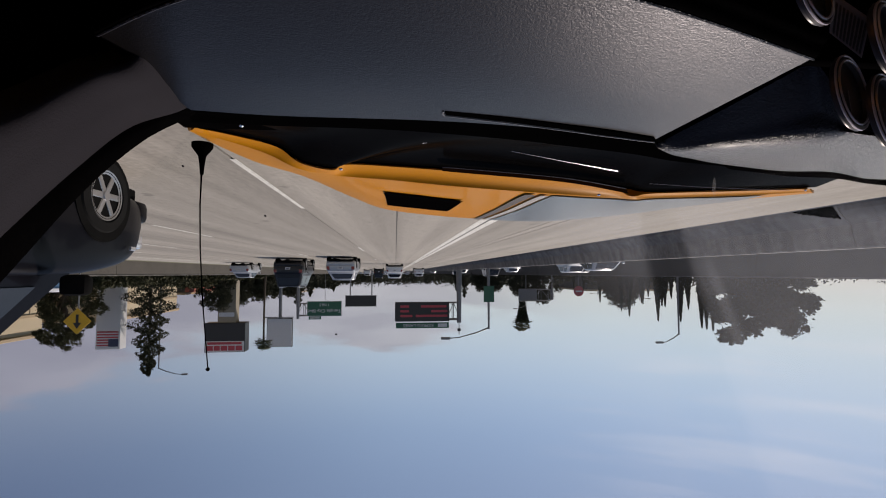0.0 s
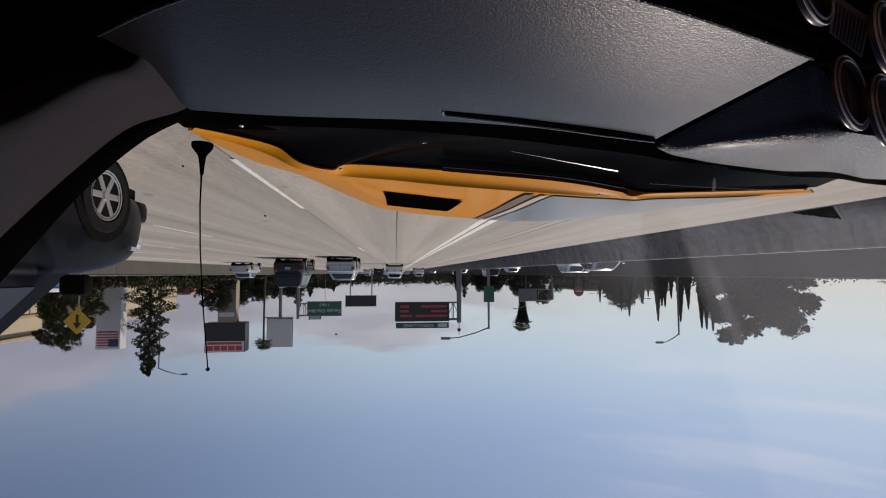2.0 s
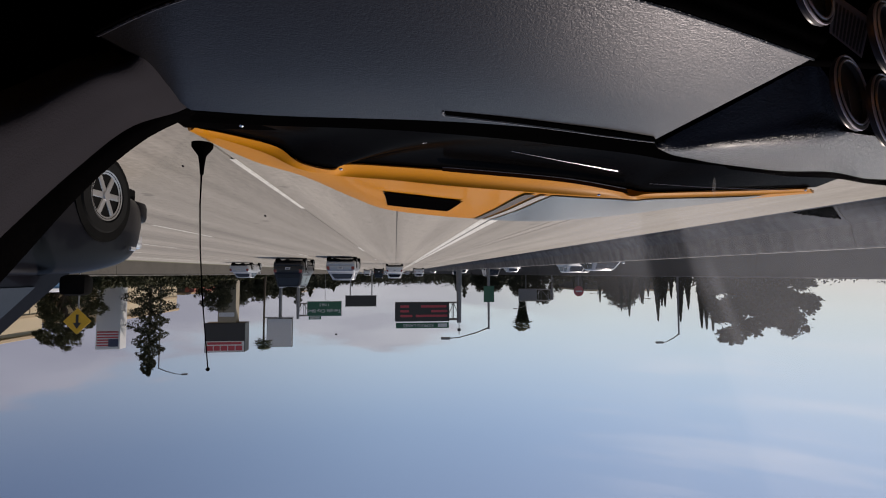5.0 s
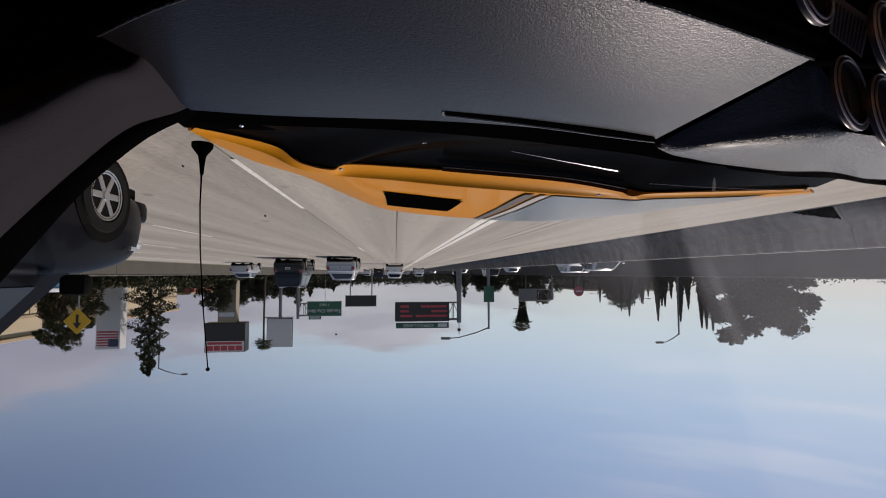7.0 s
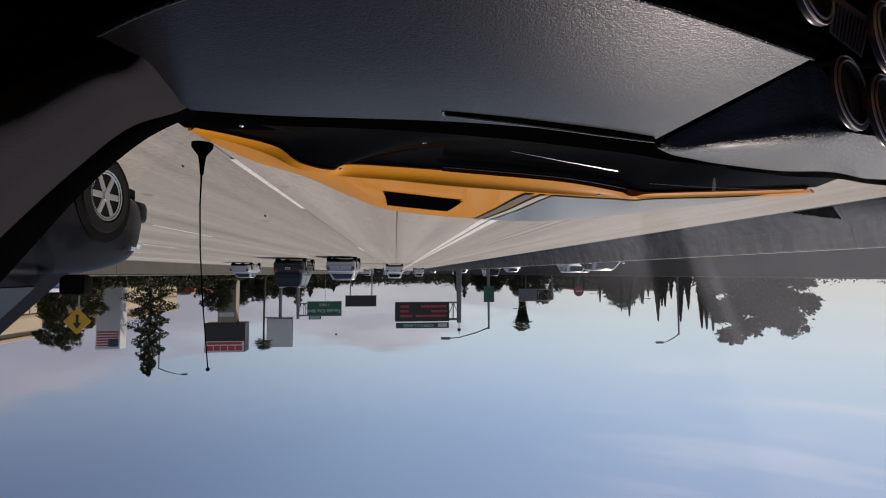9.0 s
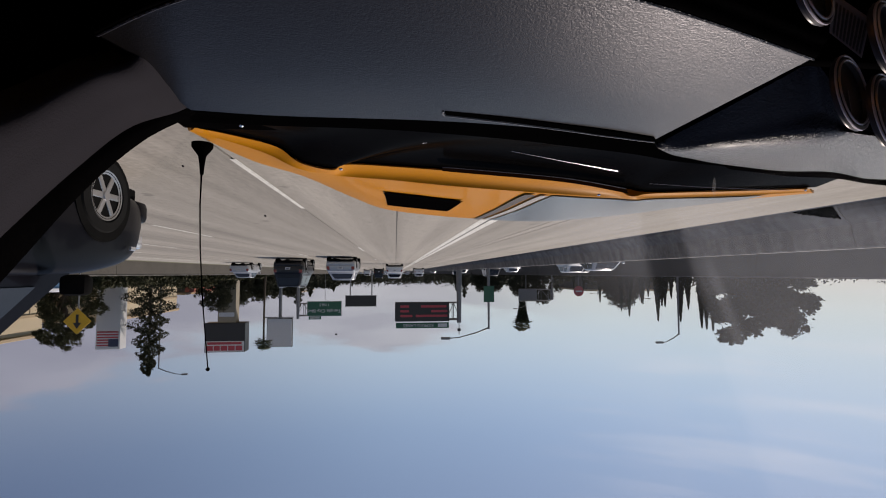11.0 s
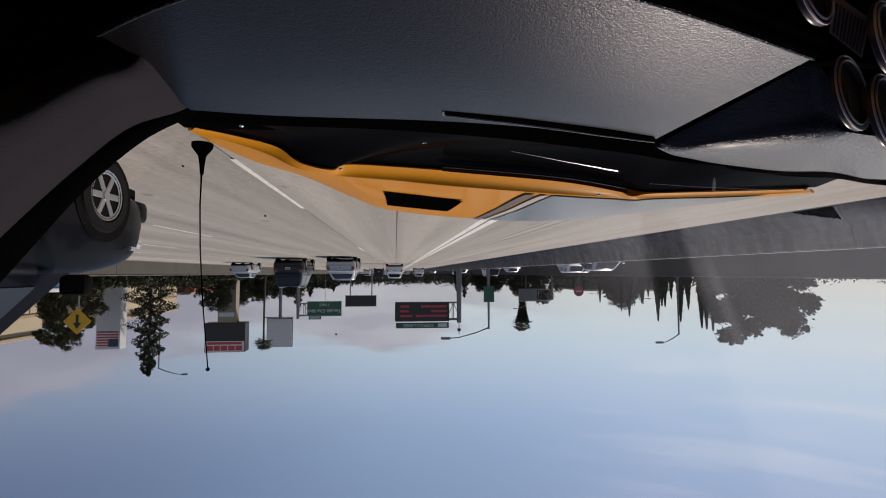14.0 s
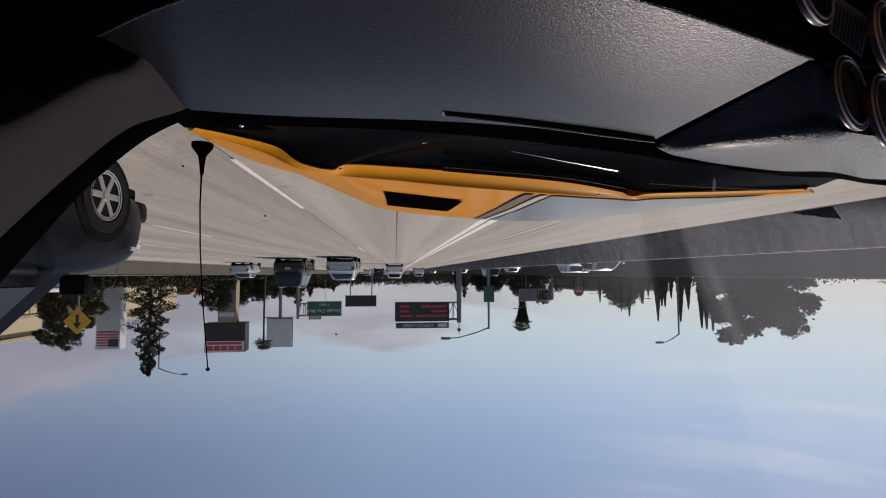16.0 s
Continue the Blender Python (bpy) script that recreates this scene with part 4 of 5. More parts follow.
def vehicle(name, label, body_mat, L=4.6, W=1.8, HT=1.45, belt=0.92, nose=1.15, tail=0.75, wheel=0.32, front_rake=0.75, rear_rake=0.65, base=2.7,
            rails=False, group="", plain=False, tail_mat=None):
    """A road vehicle, front along +y, standing on z = 0."""
    v = empty(name, label=label, category="car", group=group or "traffic on the freeway")
    hw, y0, y1 = W / 2, -L / 2, L / 2
    cab0, cab1 = y0 + tail, y1 - nose                 # foot of the rear and front glass
    bonnet = belt - 0.10
    stations = [(y0, 0.86, 0.42, belt - 0.28), (y0 + 0.05, 0.93, 0.30, belt - 0.08), (y0 + 0.22, 0.98, 0.24, belt - 0.02), (cab0 + 0.3, 1.0, 0.20, belt),
                (0, 1.0, 0.19, belt), (cab1 - 0.2, 1.0, 0.20, belt - 0.01), (y1 - nose * 0.5, 0.97, 0.22, bonnet), (y1 - 0.22, 0.92, 0.24, bonnet - 0.10),
                (y1 - 0.06, 0.86, 0.28, bonnet - 0.20), (y1, 0.78, 0.40, bonnet - 0.32)]
    rings = []
    for i in range(37):
        y, k, zb, zt = smooth4(stations, i / 36)
        w, h = hw * k, zt - zb
        half = [(w * 0.78, 0, zb), (w * 0.95, 0, zb + h * 0.07), (w * 0.995, 0, zb + h * 0.28), (w * 1.0, 0, zb + h * 0.50), (w * 0.985, 0, zb + h * 0.70), (w * 0.965, 0, zb + h * 0.88), (w * 0.92, 0, zt - 0.015), (w * 0.78, 0, zt)]
        half = [smooth_at(half, j / 16) for j in range(17)]
        rings.append([(p.x, y, p.z) for p in half] + [(-p.x, y, p.z) for p in half[::-1]])
    part("body", loft_rings(rings), body_mat, v, "", True)
    part("rear_valance", box(-hw * 0.80, hw * 0.80, y0 - 0.055, y0 + 0.15, 0.20, 0.34, 0.03), M_WELL, v, "black lower valance", True)
    # cabin
    rt = HT - 0.05
    roof0, roof1 = cab0 + rear_rake, cab1 - front_rake
    tw = hw * 0.74
    def cab(s, grow=0.0):
        w = hw * 0.92 * (1 - s) + tw * s
        b0, b1 = cab0 * (1 - s) + roof0 * s, cab1 * (1 - s) + roof1 * s
        z = (belt - 0.03) * (1 - s) + rt * s
        bow = 0.10
        return [(w * 0.86, b0, z), (w, b0 + bow, z), (w, (b0 + b1) / 2, z), (w, b1 - bow * 1.6, z), (w * 0.8, b1, z), (-w * 0.8, b1, z), (-w, b1 - bow * 1.6, z), (-w, (b0 + b1) / 2, z), (-w, b0 + bow, z), (-w * 0.86, b0, z)]
    mid_y = (roof0 + roof1) / 2
    def roof(sx, sy, z):
        return [(x * sx, mid_y + (y - mid_y) * sy, z) for x, y, _ in cab(1.0)]
    rise = HT - rt
    part("cabin", loft_rings([cab(0), cab(0.5), cab(0.94), roof(0.995, 0.995, rt + rise * 0.05), roof(0.97, 0.98, rt + rise * 0.45), roof(0.92, 0.95, rt + rise * 0.75),
                              roof(0.78, 0.86, rt + rise * 0.94), roof(0.5, 0.6, HT), roof(0.1, 0.2, HT + 0.01)]), body_mat, v, "", True)
    lo, hi = 0.14, 0.90
    def at(i, s):
        return Vector(cab(s)[i])
    panel([at(0, 0.30), at(9, 0.30), at(9, 0.60).lerp(at(0, 0.60), 0.02), at(9, hi).lerp(at(0, hi), 0.09), at(0, hi).lerp(at(9, hi), 0.09), at(0, 0.60).lerp(at(9, 0.60), 0.02)], (0, -1, 0.5), M_GLASS, v, "rear_window", "dark rear window")
    panel([at(4, lo), at(5, lo), at(5, hi), at(4, hi)], (0, 1, 0.6), M_GLASS, v, "windscreen", "dark windscreen")
    for sgn, idx in ((1, (1, 2, 3)), (-1, (8, 7, 6))):
        for i, j, a, b in ((idx[0], idx[1], 0.12, 0.94), (idx[1], idx[2], 0.04, 0.86)):
            def q(t, s):
                return at(i, s).lerp(at(j, s), t)
            panel([q(a, lo), q(b, lo), q(b, hi), q(a, hi)], (sgn, 0, 0.15), M_GLASS, v, "side_window", "dark side window")
    # wheels in their arches
    for sx in (1, -1):
        for wy in (base / 2 + 0.05, -base / 2 + 0.05):
            part("wheel_arch", lathe([(0.0, 0.0), (wheel * 1.14, 0.0), (wheel * 1.17, -0.06)], 28, pose(sx * (hw + 0.006), wy, wheel + 0.02, 0, 90 * sx, 0)), M_WELL, v, "dark wheel arch")
            m = pose(sx * (hw - 0.10), wy, wheel, 0, 90 * sx, 0)
            t = part("wheel", lathe([(wheel * 0.62, 0.10), (wheel * 0.70, 0.125), (wheel * 0.93, 0.12), (wheel, 0.09), (wheel, -0.10), (wheel * 0.6, -0.11)], 32, m), M_TYRE, v, "black tyre", True)
            rim = lathe([(wheel * 0.64, 0.115), (wheel * 0.60, 0.120), (wheel * 0.57, 0.10), (wheel * 0.55, 0.07), (0, 0.07)], 28, m)
            part("rim_dish", rim, M_WELL, t, "", True)
            bm = lathe([(wheel * 0.55, 0.112), (wheel * 0.65, 0.122), (wheel * 0.66, 0.10)], 32, m)
            for s in range(5 if wheel < 0.34 else 6):
                add_box(bm, -0.028, 0.028, 0.02, wheel * 0.60, 0.085, 0.112, 0.006, m @ pose(0, 0, 0, 0, 0, s * (72 if wheel < 0.34 else 60)))
            bmesh.ops.create_cone(bm, cap_ends=True, segments=14, radius1=0.05, radius2=0.04, depth=0.03, matrix=m @ Matrix.Translation((0, 0, 0.105)))
            part("rim", bm, M_RIM, t, "silver alloy spokes", True)
    # lamps, bumpers, plate, mirrors, handles
    for sx in (1, -1):
        part("tail_lamp", box(sx * hw * 0.72 if sx > 0 else -hw * 0.93, hw * 0.93 if sx > 0 else -hw * 0.72, y0 - 0.015, y0 + 0.30, belt - 0.34, belt - 0.12, 0.03), tail_mat or M_RED, v, "red tail lamp", True)
        part("headlamp", box(sx * hw * 0.52 if sx > 0 else -hw * 0.87, hw * 0.87 if sx > 0 else -hw * 0.52, y1 - 0.28, y1 - 0.015, bonnet - 0.34, bonnet - 0.18, 0.04), M_LENS, v, "clear headlamp", True)
        part("mirror", box(sx * hw + (0.0 if sx > 0 else -0.2), sx * hw + (0.2 if sx > 0 else 0.0), cab1 - 0.42, cab1 - 0.30, belt - 0.02, belt + 0.14, 0.04), body_mat if not rails else M_WELL, v, "door mirror", True)
        for hy in (cab0 + 0.62, cab0 + 1.62):
            part("door_handle", box(sx * (hw - 0.02) - 0.025, sx * (hw - 0.02) + 0.025, hy - 0.09, hy + 0.09, belt - 0.17, belt - 0.13, 0.012), body_mat if not rails else M_WELL, v, "", True)
        for dy in (cab0 + 0.75, cab0 + 1.72):
            part("door_seam", box(sx * (hw + 0.001) - 0.003, sx * (hw + 0.001) + 0.003, dy - 0.008, dy + 0.008, 0.32, belt - 0.10), M_WELL, v)
        part("side_trim", box(sx * hw - 0.012, sx * hw + 0.012, -base / 2 + wheel * 1.3, base / 2 - wheel * 1.2, 0.42, 0.48, 0.008), M_WELL if rails else body_mat, v)
    part("rear_bumper", box(-hw * 0.92, hw * 0.92, y0 - 0.07, y0 + 0.22, 0.30, 0.55, 0.06), body_mat, v, "", True)
    part("front_bumper", box(-hw * 0.88, hw * 0.88, y1 - 0.22, y1 + 0.07, 0.26, 0.50, 0.07), body_mat, v, "", True)
    part("grille", box(-hw * 0.45, hw * 0.45, y1 - 0.05, y1 + 0.02, 0.52, 0.64, 0.02), M_WELL, v, "black grille")
    part("underbody", box(-hw * 0.82, hw * 0.82, y0 + 0.1, y1 - 0.1, 0.15, 0.28, 0.02), M_WELL, v)
    pl = part("number_plate", box(-0.16, 0.16, y0 - 0.085, y0 - 0.06, 0.62, 0.77, 0.006), M_PLATE, v, "white plate with a dark bar")
    part("plate_bar", box(-0.12, 0.12, y0 - 0.09, y0 - 0.084, 0.67, 0.72), M_BAR, pl)
    if rails:
        for sx in (1, -1):
            x = sx * tw * 0.86
            part("roof_rail", tube([(x, roof0 + 0.1, HT - 0.04), (x, roof0 + 0.2, HT + 0.05), (x, roof1 - 0.2, HT + 0.05), (x, roof1 - 0.05, HT - 0.04)], 0.018, 8), M_RIM, v, "silver roof rail", True)
    return v


P_GREY = paint("slate_grey_paint", (0.0035, 0.0036, 0.0058), 0.3, 0.0)
PAINTS["slate_grey_paint"].node_tree.nodes["Principled BSDF"].inputs["Coat Weight"].default_value = 0.09
PAINTS["slate_grey_paint"].node_tree.nodes["Principled BSDF"].inputs["Specular IOR Level"].default_value = 0.05
P_SILVER = paint("silver_paint", (0.40, 0.41, 0.43), 0.32, 0.4)
P_WHITE = paint("white_paint", (0.70, 0.70, 0.70), 0.3, 0.0)
P_BLACK = paint("black_paint", (0.008, 0.008, 0.010), 0.35, 0.0)

van = vehicle("minivan", "dark slate grey minivan with silver roof rails and alloy wheels", P_GREY, L=4.9, W=1.95, HT=1.78, belt=1.05, nose=1.05, tail=0.25,
              wheel=0.34, front_rake=0.85, rear_rake=0.30, base=2.95, rails=True)
van.matrix_basis = pose(3.51, 2.83, 0)
for sx in (1, -1):
    part("marker_lamp", box(sx * 0.955 - 0.012, sx * 0.955 + 0.012, 1.98, 2.06, 0.76, 0.80, 0.006), M_LENS, van, "small pale side marker", True)
    part("sill_strip", box(sx * 0.965 - 0.012, sx * 0.965 + 0.012, -0.95, 1.02, 0.53, 0.545, 0.004), M_RIM, van, "thin bright strip along the doors", True)
sedan = vehicle("sedan", "silver four-door sedan with red tail lamps", P_SILVER, L=4.5, W=1.78, HT=1.46, belt=0.93, tail=0.70, nose=1.1, rear_rake=0.75)
sedan.matrix_basis = pose(3.3, 31.0, 0)
suv = vehicle("suv", "black square-backed sport utility vehicle", P_BLACK, L=4.9, W=1.95, HT=1.92, belt=1.10, nose=1.15, tail=0.12, wheel=0.38, front_rake=0.6,
              rear_rake=0.18, base=2.9, rails=True)
suv.matrix_basis = pose(7.0, 34.0, 0)
hatch = vehicle("hatchback", "white compact hatchback with dark rear glass", P_WHITE, L=4.3, W=1.8, HT=1.55, belt=0.97, nose=1.0, tail=0.25, rear_rake=0.40)
hatch.matrix_basis = pose(0.1, 52.0, 0)
for src, x, y, z, yaw in ((sedan, 14.3, 47, 0, 0), (hatch, -4.3, 88, 0, 0), (suv, 3.3, 96, 0, 0), (sedan, 10.6, 84, 0, 0), (suv, 0.1, 130, 0, 0), (hatch, 7.0, 120, 0, 0),
                          (sedan, 3.3, 150, 0, 0), (hatch, 14.2, 112, 0, 0), (sedan, 0.0, 205, 0, 0), (suv, 7.0, 185, 0, 0), (hatch, 10.6, 220, 0, 0), (suv, 14.2, 165, 0, 0),
                          (hatch, 3.3, 240, 0, 0), (sedan, -4.3, 170, 0, 0),
                          (sedan, -12.0, 26.5, -0.6, 180), (hatch, -15.6, 40, -0.6, 180), (suv, -12.0, 58, -0.6, 180), (hatch, -19.2, 47, -0.6, 180), (sedan, -15.6, 62, -0.6, 180),
                          (hatch, -12.0, 84, -0.6, 180), (sedan, -19.2, 92, -0.6, 180), (suv, -15.6, 120, -0.6, 180), (sedan, -12.0, 150, -0.6, 180)):
    copy_thing(src, pose(x, y, z, 0, 0, yaw))
parked = copy_thing(hatch, pose(27.5, 70, -0.03, 0, 0, 100))
tagged(parked, "white compact hatchback parked beside a shop")


# ---- trees ----
def leaf_mesh(name, centres, sizes, mat, parent, seed, flat=0.0, aspect=1.6):
    """Many small bent leaf sprays as one crown."""
    rng = np.random.default_rng(seed)
    n = len(centres)
    c, s = np.asarray(centres, float), np.asarray(sizes, float)[:, None]
    a = rng.normal(size=(n, 3))
    a[:, 2] *= 1 - flat
    a /= np.linalg.norm(a, axis=1)[:, None]
    b = np.cross(a, rng.normal(size=(n, 3)))
    b /= np.linalg.norm(b, axis=1)[:, None]
    d = np.cross(a, b)
    v = np.stack([c - a * s * aspect * 0.5, c + b * s * 0.5 + d * s * 0.15, c + a * s * aspect * 0.5, c - b * s * 0.5 + d * s * 0.15], axis=1).reshape(-1, 3)
    me = bpy.data.meshes.new(name)
    f = np.arange(n * 4).reshape(-1, 4)
    tri = np.concatenate([f[:, [0, 1, 2]], f[:, [0, 2, 3]]])
    me.from_pydata(v.tolist(), [], tri.tolist())
    me.materials.append(mat)
    ob = new(name, me)
    ob.parent = parent
    return ob


def clumps(rng, lobes, per):
    """Leaf places: each lobe is a cluster of tufts over a thin inner fill, so that the outline is bumpy and has gaps."""
    pts = []
    for x, y, z, r in lobes:
        tufts = 16
        d = rng.normal(size=(tufts, 3))
        d /= np.linalg.norm(d, axis=1)[:, None]
        heads = np.array([x, y, z]) + d * r * (0.65 + 0.45 * rng.random((tufts, 1))) * np.array([1, 1, 0.8])
        n = int(per * 0.8 / tufts)
        for h in heads:
            pts.append(h + rng.normal(size=(n, 3)) * r * 0.17 * np.array([1, 1, 0.8]))
        fill = rng.normal(size=(per - n * tufts, 3))
        fill /= np.linalg.norm(fill, axis=1)[:, None]
        pts.append(np.array([x, y, z]) + fill * r * 0.9 * rng.random((len(fill), 1)) ** 0.5)
    return np.concatenate(pts)


def broadleaf(name, label, height, width, seed, mat, lobes_n=26, per=150, leaf=0.30, low=0.12, heads=((0.0, 1.0),)):
    """heads: across and top of each bulge of the crown, as shares of half the width and of the height."""
    rng = np.random.default_rng(seed)
    t = empty(name, label=label, category="tree", group="trees beside the freeway")
    h0 = height * 0.30
    trunk = bmesh.new()
    add_tube(trunk, [(0, 0, -0.1), (0.05, 0.02, h0 * 0.6), (0.0, 0.08, h0 * 1.3), (0.1, 0.0, height * 0.7)], [height * 0.035, height * 0.027, height * 0.02, height * 0.006], 9)
    lobes = []
    for i in range(lobes_n):
        hx, ht = heads[i % len(heads)]
        spread = 1.0 if len(heads) == 1 else 0.62
        a = i * 2.4 + rng.random()
        f = (i + 0.5) / lobes_n
        z = height * ht * (low + 0.10 + (0.82 - low) * f)
        prof = math.sin(math.pi * min(1, 0.20 + 0.72 * f)) ** 0.7
        r = width * 0.5 * spread * prof * (0.35 + 0.60 * rng.random())
        x, y = r * math.cos(a) + hx * width * 0.5, r * math.sin(a)
        lobes.append((x, y, z, width * (0.085 + 0.075 * rng.random()) * (spread + 1) / 2))
        if i % 2 == 0:
            add_tube(trunk, [(0, 0, max(h0 * 0.7, z * 0.55)), (x * 0.5, y * 0.5, z * 0.82), (x, y, z)], [height * 0.012, height * 0.007, height * 0.002], 5)
    part("trunk", trunk, M_BARK, t, "brown trunk and limbs", True)
    pts = clumps(rng, lobes, per)
    leaf_mesh("crown", pts, leaf * (0.6 + 0.8 * rng.random(len(pts))), mat, t, seed)
    return t


def spire(name, label, height, width, seed, mat, count=1800, leaf=0.2, ragged=0.12, category="tree", power=0.8):
    """A narrow conical tree: cypress when slim, ragged conifer when wide."""
    rng = np.random.default_rng(seed)
    t = empty(name, label=label, category=category, group="trees beside the freeway")
    part("trunk", tube([(0, 0, -0.1), (0, 0, height * 0.5), (0.02, 0, height * 0.96)], [height * 0.018, height * 0.012, 0.01], 8), M_BARK, t, "brown trunk", True)
    f = rng.random(count) ** 1.15
    a = rng.random(count) * math.tau
    tier = 1 + ragged * 2.2 * (np.sin(f * 46 + a * 1.5) + 0.6 * np.sin(a * 3 + f * 17))
    r = width * 0.5 * (1 - f) ** power * np.minimum(1, 0.55 + f * 4) * tier * (0.35 + 0.65 * rng.random(count) ** 0.4)
    z = height * (0.05 + 0.95 * f) + rng.normal(size=count) * 0.05
    pts = np.stack([r * np.cos(a), r * np.sin(a), z], axis=1)
    leaf_mesh("crown", pts, leaf * (0.6 + 0.8 * rng.random(count)), mat, t, seed + 5)
    return t


def palm(name, label, height, crown, seed, skirt=0.0):
    rng = np.random.default_rng(seed)
    t = empty(name, label=label, category="palm tree", group="trees beside the freeway")
    pts = [(0.25 * math.sin(s * 2.2) * height * 0.03, 0, height * s) for s in (0, 0.25, 0.5, 0.75, 1.0)]
    part("trunk", tube(pts, [0.26, 0.2, 0.18, 0.17, 0.2], 10), M_BARK, t, "tall slender palm trunk", True)
    top = Vector(pts[-1])
    if skirt:
        n = 2600
        f = rng.random(n)
        a = rng.random(n) * math.tau
        r = skirt * (0.12 + 0.88 * f ** 1.6) * (0.4 + 0.6 * rng.random(n) ** 0.5)
        dead = np.stack([r * np.cos(a), r * np.sin(a), height * (0.34 + 0.58 * f)], axis=1)
        leaf_mesh("skirt", dead, 0.22 + 0.2 * rng.random(n), M_CYP, t, seed + 3, aspect=2.4)["label"] = "shaggy skirt of dead fronds"
    for i in range(58):
        a, e = i * 2.4, math.radians(72 - 128 * (i / 58) + rng.normal() * 10)
        reach = crown * (0.75 + 0.4 * rng.random())
        bm = bmesh.new()
        out = Vector((math.cos(a), math.sin(a), 0))
        side = Vector((-out.y, out.x, 0))
        spine = [top + out * (reach * q * math.cos(e)) + Vector((0, 0, reach * (q * math.sin(e) - 0.5 * q * q))) for q in (0.0, 0.2, 0.4, 0.6, 0.75)]
        add_tube(bm, spine, [0.03, 0.025, 0.02, 0.015, 0.01], 4)
        for q in range(11):                      # the fan of narrow blades at the end of the stalk
            f = (q - 5) / 5
            tip = spine[3] + (out * math.cos(f * 1.3) + side * math.sin(f * 1.3)) * reach * 0.42 - Vector((0, 0, reach * 0.14 * (1 + abs(f))))
            w = side * 0.055 * crown
            bm.faces.new([bm.verts.new(p) for p in (spine[3] - w * 0.3, spine[3].lerp(tip, 0.5) - w, tip, spine[3].lerp(tip, 0.5) + w)])
        part("frond", bm, M_FROND, t)
    return t


big = broadleaf("tree", "broad dark-green tree with a dense crown in two bulges", 7.6, 9.6, 29, M_LEAF_D, 54, 700, 0.17, low=0.02, heads=((-0.48, 0.90), (0.42, 1.0), (0.0, 0.66)))
big.matrix_basis = pose(-30.5, 37, -0.6)
round_t = broadleaf("tree", "bushy olive-green tree with drooping outline", 8.2, 5.4, 12, M_LEAF, 44, 900, 0.09, low=0.03)
round_t.matrix_basis = pose(30.5, 47, 0)
mid_t = broadleaf("tree", "medium dark tree with a ragged crown", 7.0, 6.5, 13, M_LEAF_D, 36, 520, 0.13, low=0.02)
mid_t.matrix_basis = pose(28.6, 79, 0)
low_t = broadleaf("tree", "low wide tree far beside the freeway", 8.0, 10.5, 14, M_LEAF_D, 30, 150, 0.45, low=0.0)
low_t.matrix_basis = pose(32, 150, 0)
fir = spire("conifer", "tall ragged dark conifer", 12.0, 3.7, 21, M_LEAF_D, 12000, 0.13, 0.27, power=0.55)
fir.matrix_basis = pose(26.4, 54, 0)
cyp = spire("cypress", "slim dark pointed cypress", 6.8, 1.25, 22, M_CYP, 5200, 0.11, 0.07, power=0.95)
cyp.matrix_basis = pose(-29, 40.6, -0.6)
rnd = random.Random(5)
for y in (41.9, 43.0, 43.9, 44.6, 45.4, 46.6, 47.4, 48.3, 49.4, 50.6, 51.8, 53.6, 55.2, 57, 58.6, 61, 65, 70, 75):
    s = rnd.choice((0.62, 0.75, 0.84, 0.95, 1.0))
    copy_thing(cyp, pose(-29 + rnd.uniform(-0.6, 0.6), y, -0.6, 0, 0, rnd.uniform(0, 360)) @ Matrix.Diagonal((s ** 0.5, s ** 0.5, s, 1)))
for x, y, s in ((-29.5, 92, 0), (-30, 60, 1.5), (-31, 108, 0), (-33, 124, 0), (-30, 140, 0.5), (27, 96, 0.5), (29.5, 92, 0), (28.6, 106, 1.0), (29, 118, 0)):
    copy_thing(mid_t, pose(x, y, -s, 0, 0, rnd.uniform(0, 360)))
for i in range(46):
    y = 150 + i * 14 + rnd.uniform(-5, 5)
    copy_thing(low_t, pose(27 + rnd.uniform(0, 14), y, -rnd.uniform(0, 2.5), 0, 0, rnd.uniform(0, 360)))
    copy_thing(low_t, pose(-29 - rnd.uniform(0, 16), y + 6, -0.6 - rnd.uniform(0.5, 4.0), 0, 0, rnd.uniform(0, 360)))
for i in range(26):
    copy_thing(low_t, pose(-150 + i * 12 + rnd.uniform(-4, 4), 820 + rnd.uniform(0, 70), -rnd.uniform(0, 3), 0, 0, rnd.uniform(0, 360)))
for x, y in ((26, 130), (29, 165), (27, 210), (31, 250), (-28, 190), (-30, 230), (27, 300)):
    copy_thing(fir, pose(x, y, -rnd.uniform(1, 4), 0, 0, rnd.uniform(0, 360)))


def thicket(name, label, x0, x1, y0, y1, low, high, count, seed, z0, mat=None):
    """A dense uncounted belt of bushes and trees with an uneven top."""
    rng = np.random.default_rng(seed)
    y = y0 + (y1 - y0) * rng.random(count) ** 1.5
    x = x0 + (x1 - x0) * rng.random(count)
    hump = 0.5 + 0.25 * np.sin(y * 0.31 + x * 0.6) + 0.2 * np.sin(y * 0.113 + 1.7) + 0.15 * np.sin(y * 0.83 + x * 1.9)
    top = low + (high - low) * np.clip(hump, 0, 1.1)
    z = z0 + top * (1 - rng.random(count) ** 1.6 * 0.98) + rng.normal(size=count) * 0.12
    size = 0.05 + 0.0027 * np.abs(y)
    holder = empty(name, label=label, category="bushes", kind="stuff")
    leaf_mesh("foliage", np.stack([x, y, z], axis=1), size * (0.7 + 0.7 * rng.random(count)), mat or M_LEAF_D, holder, seed)


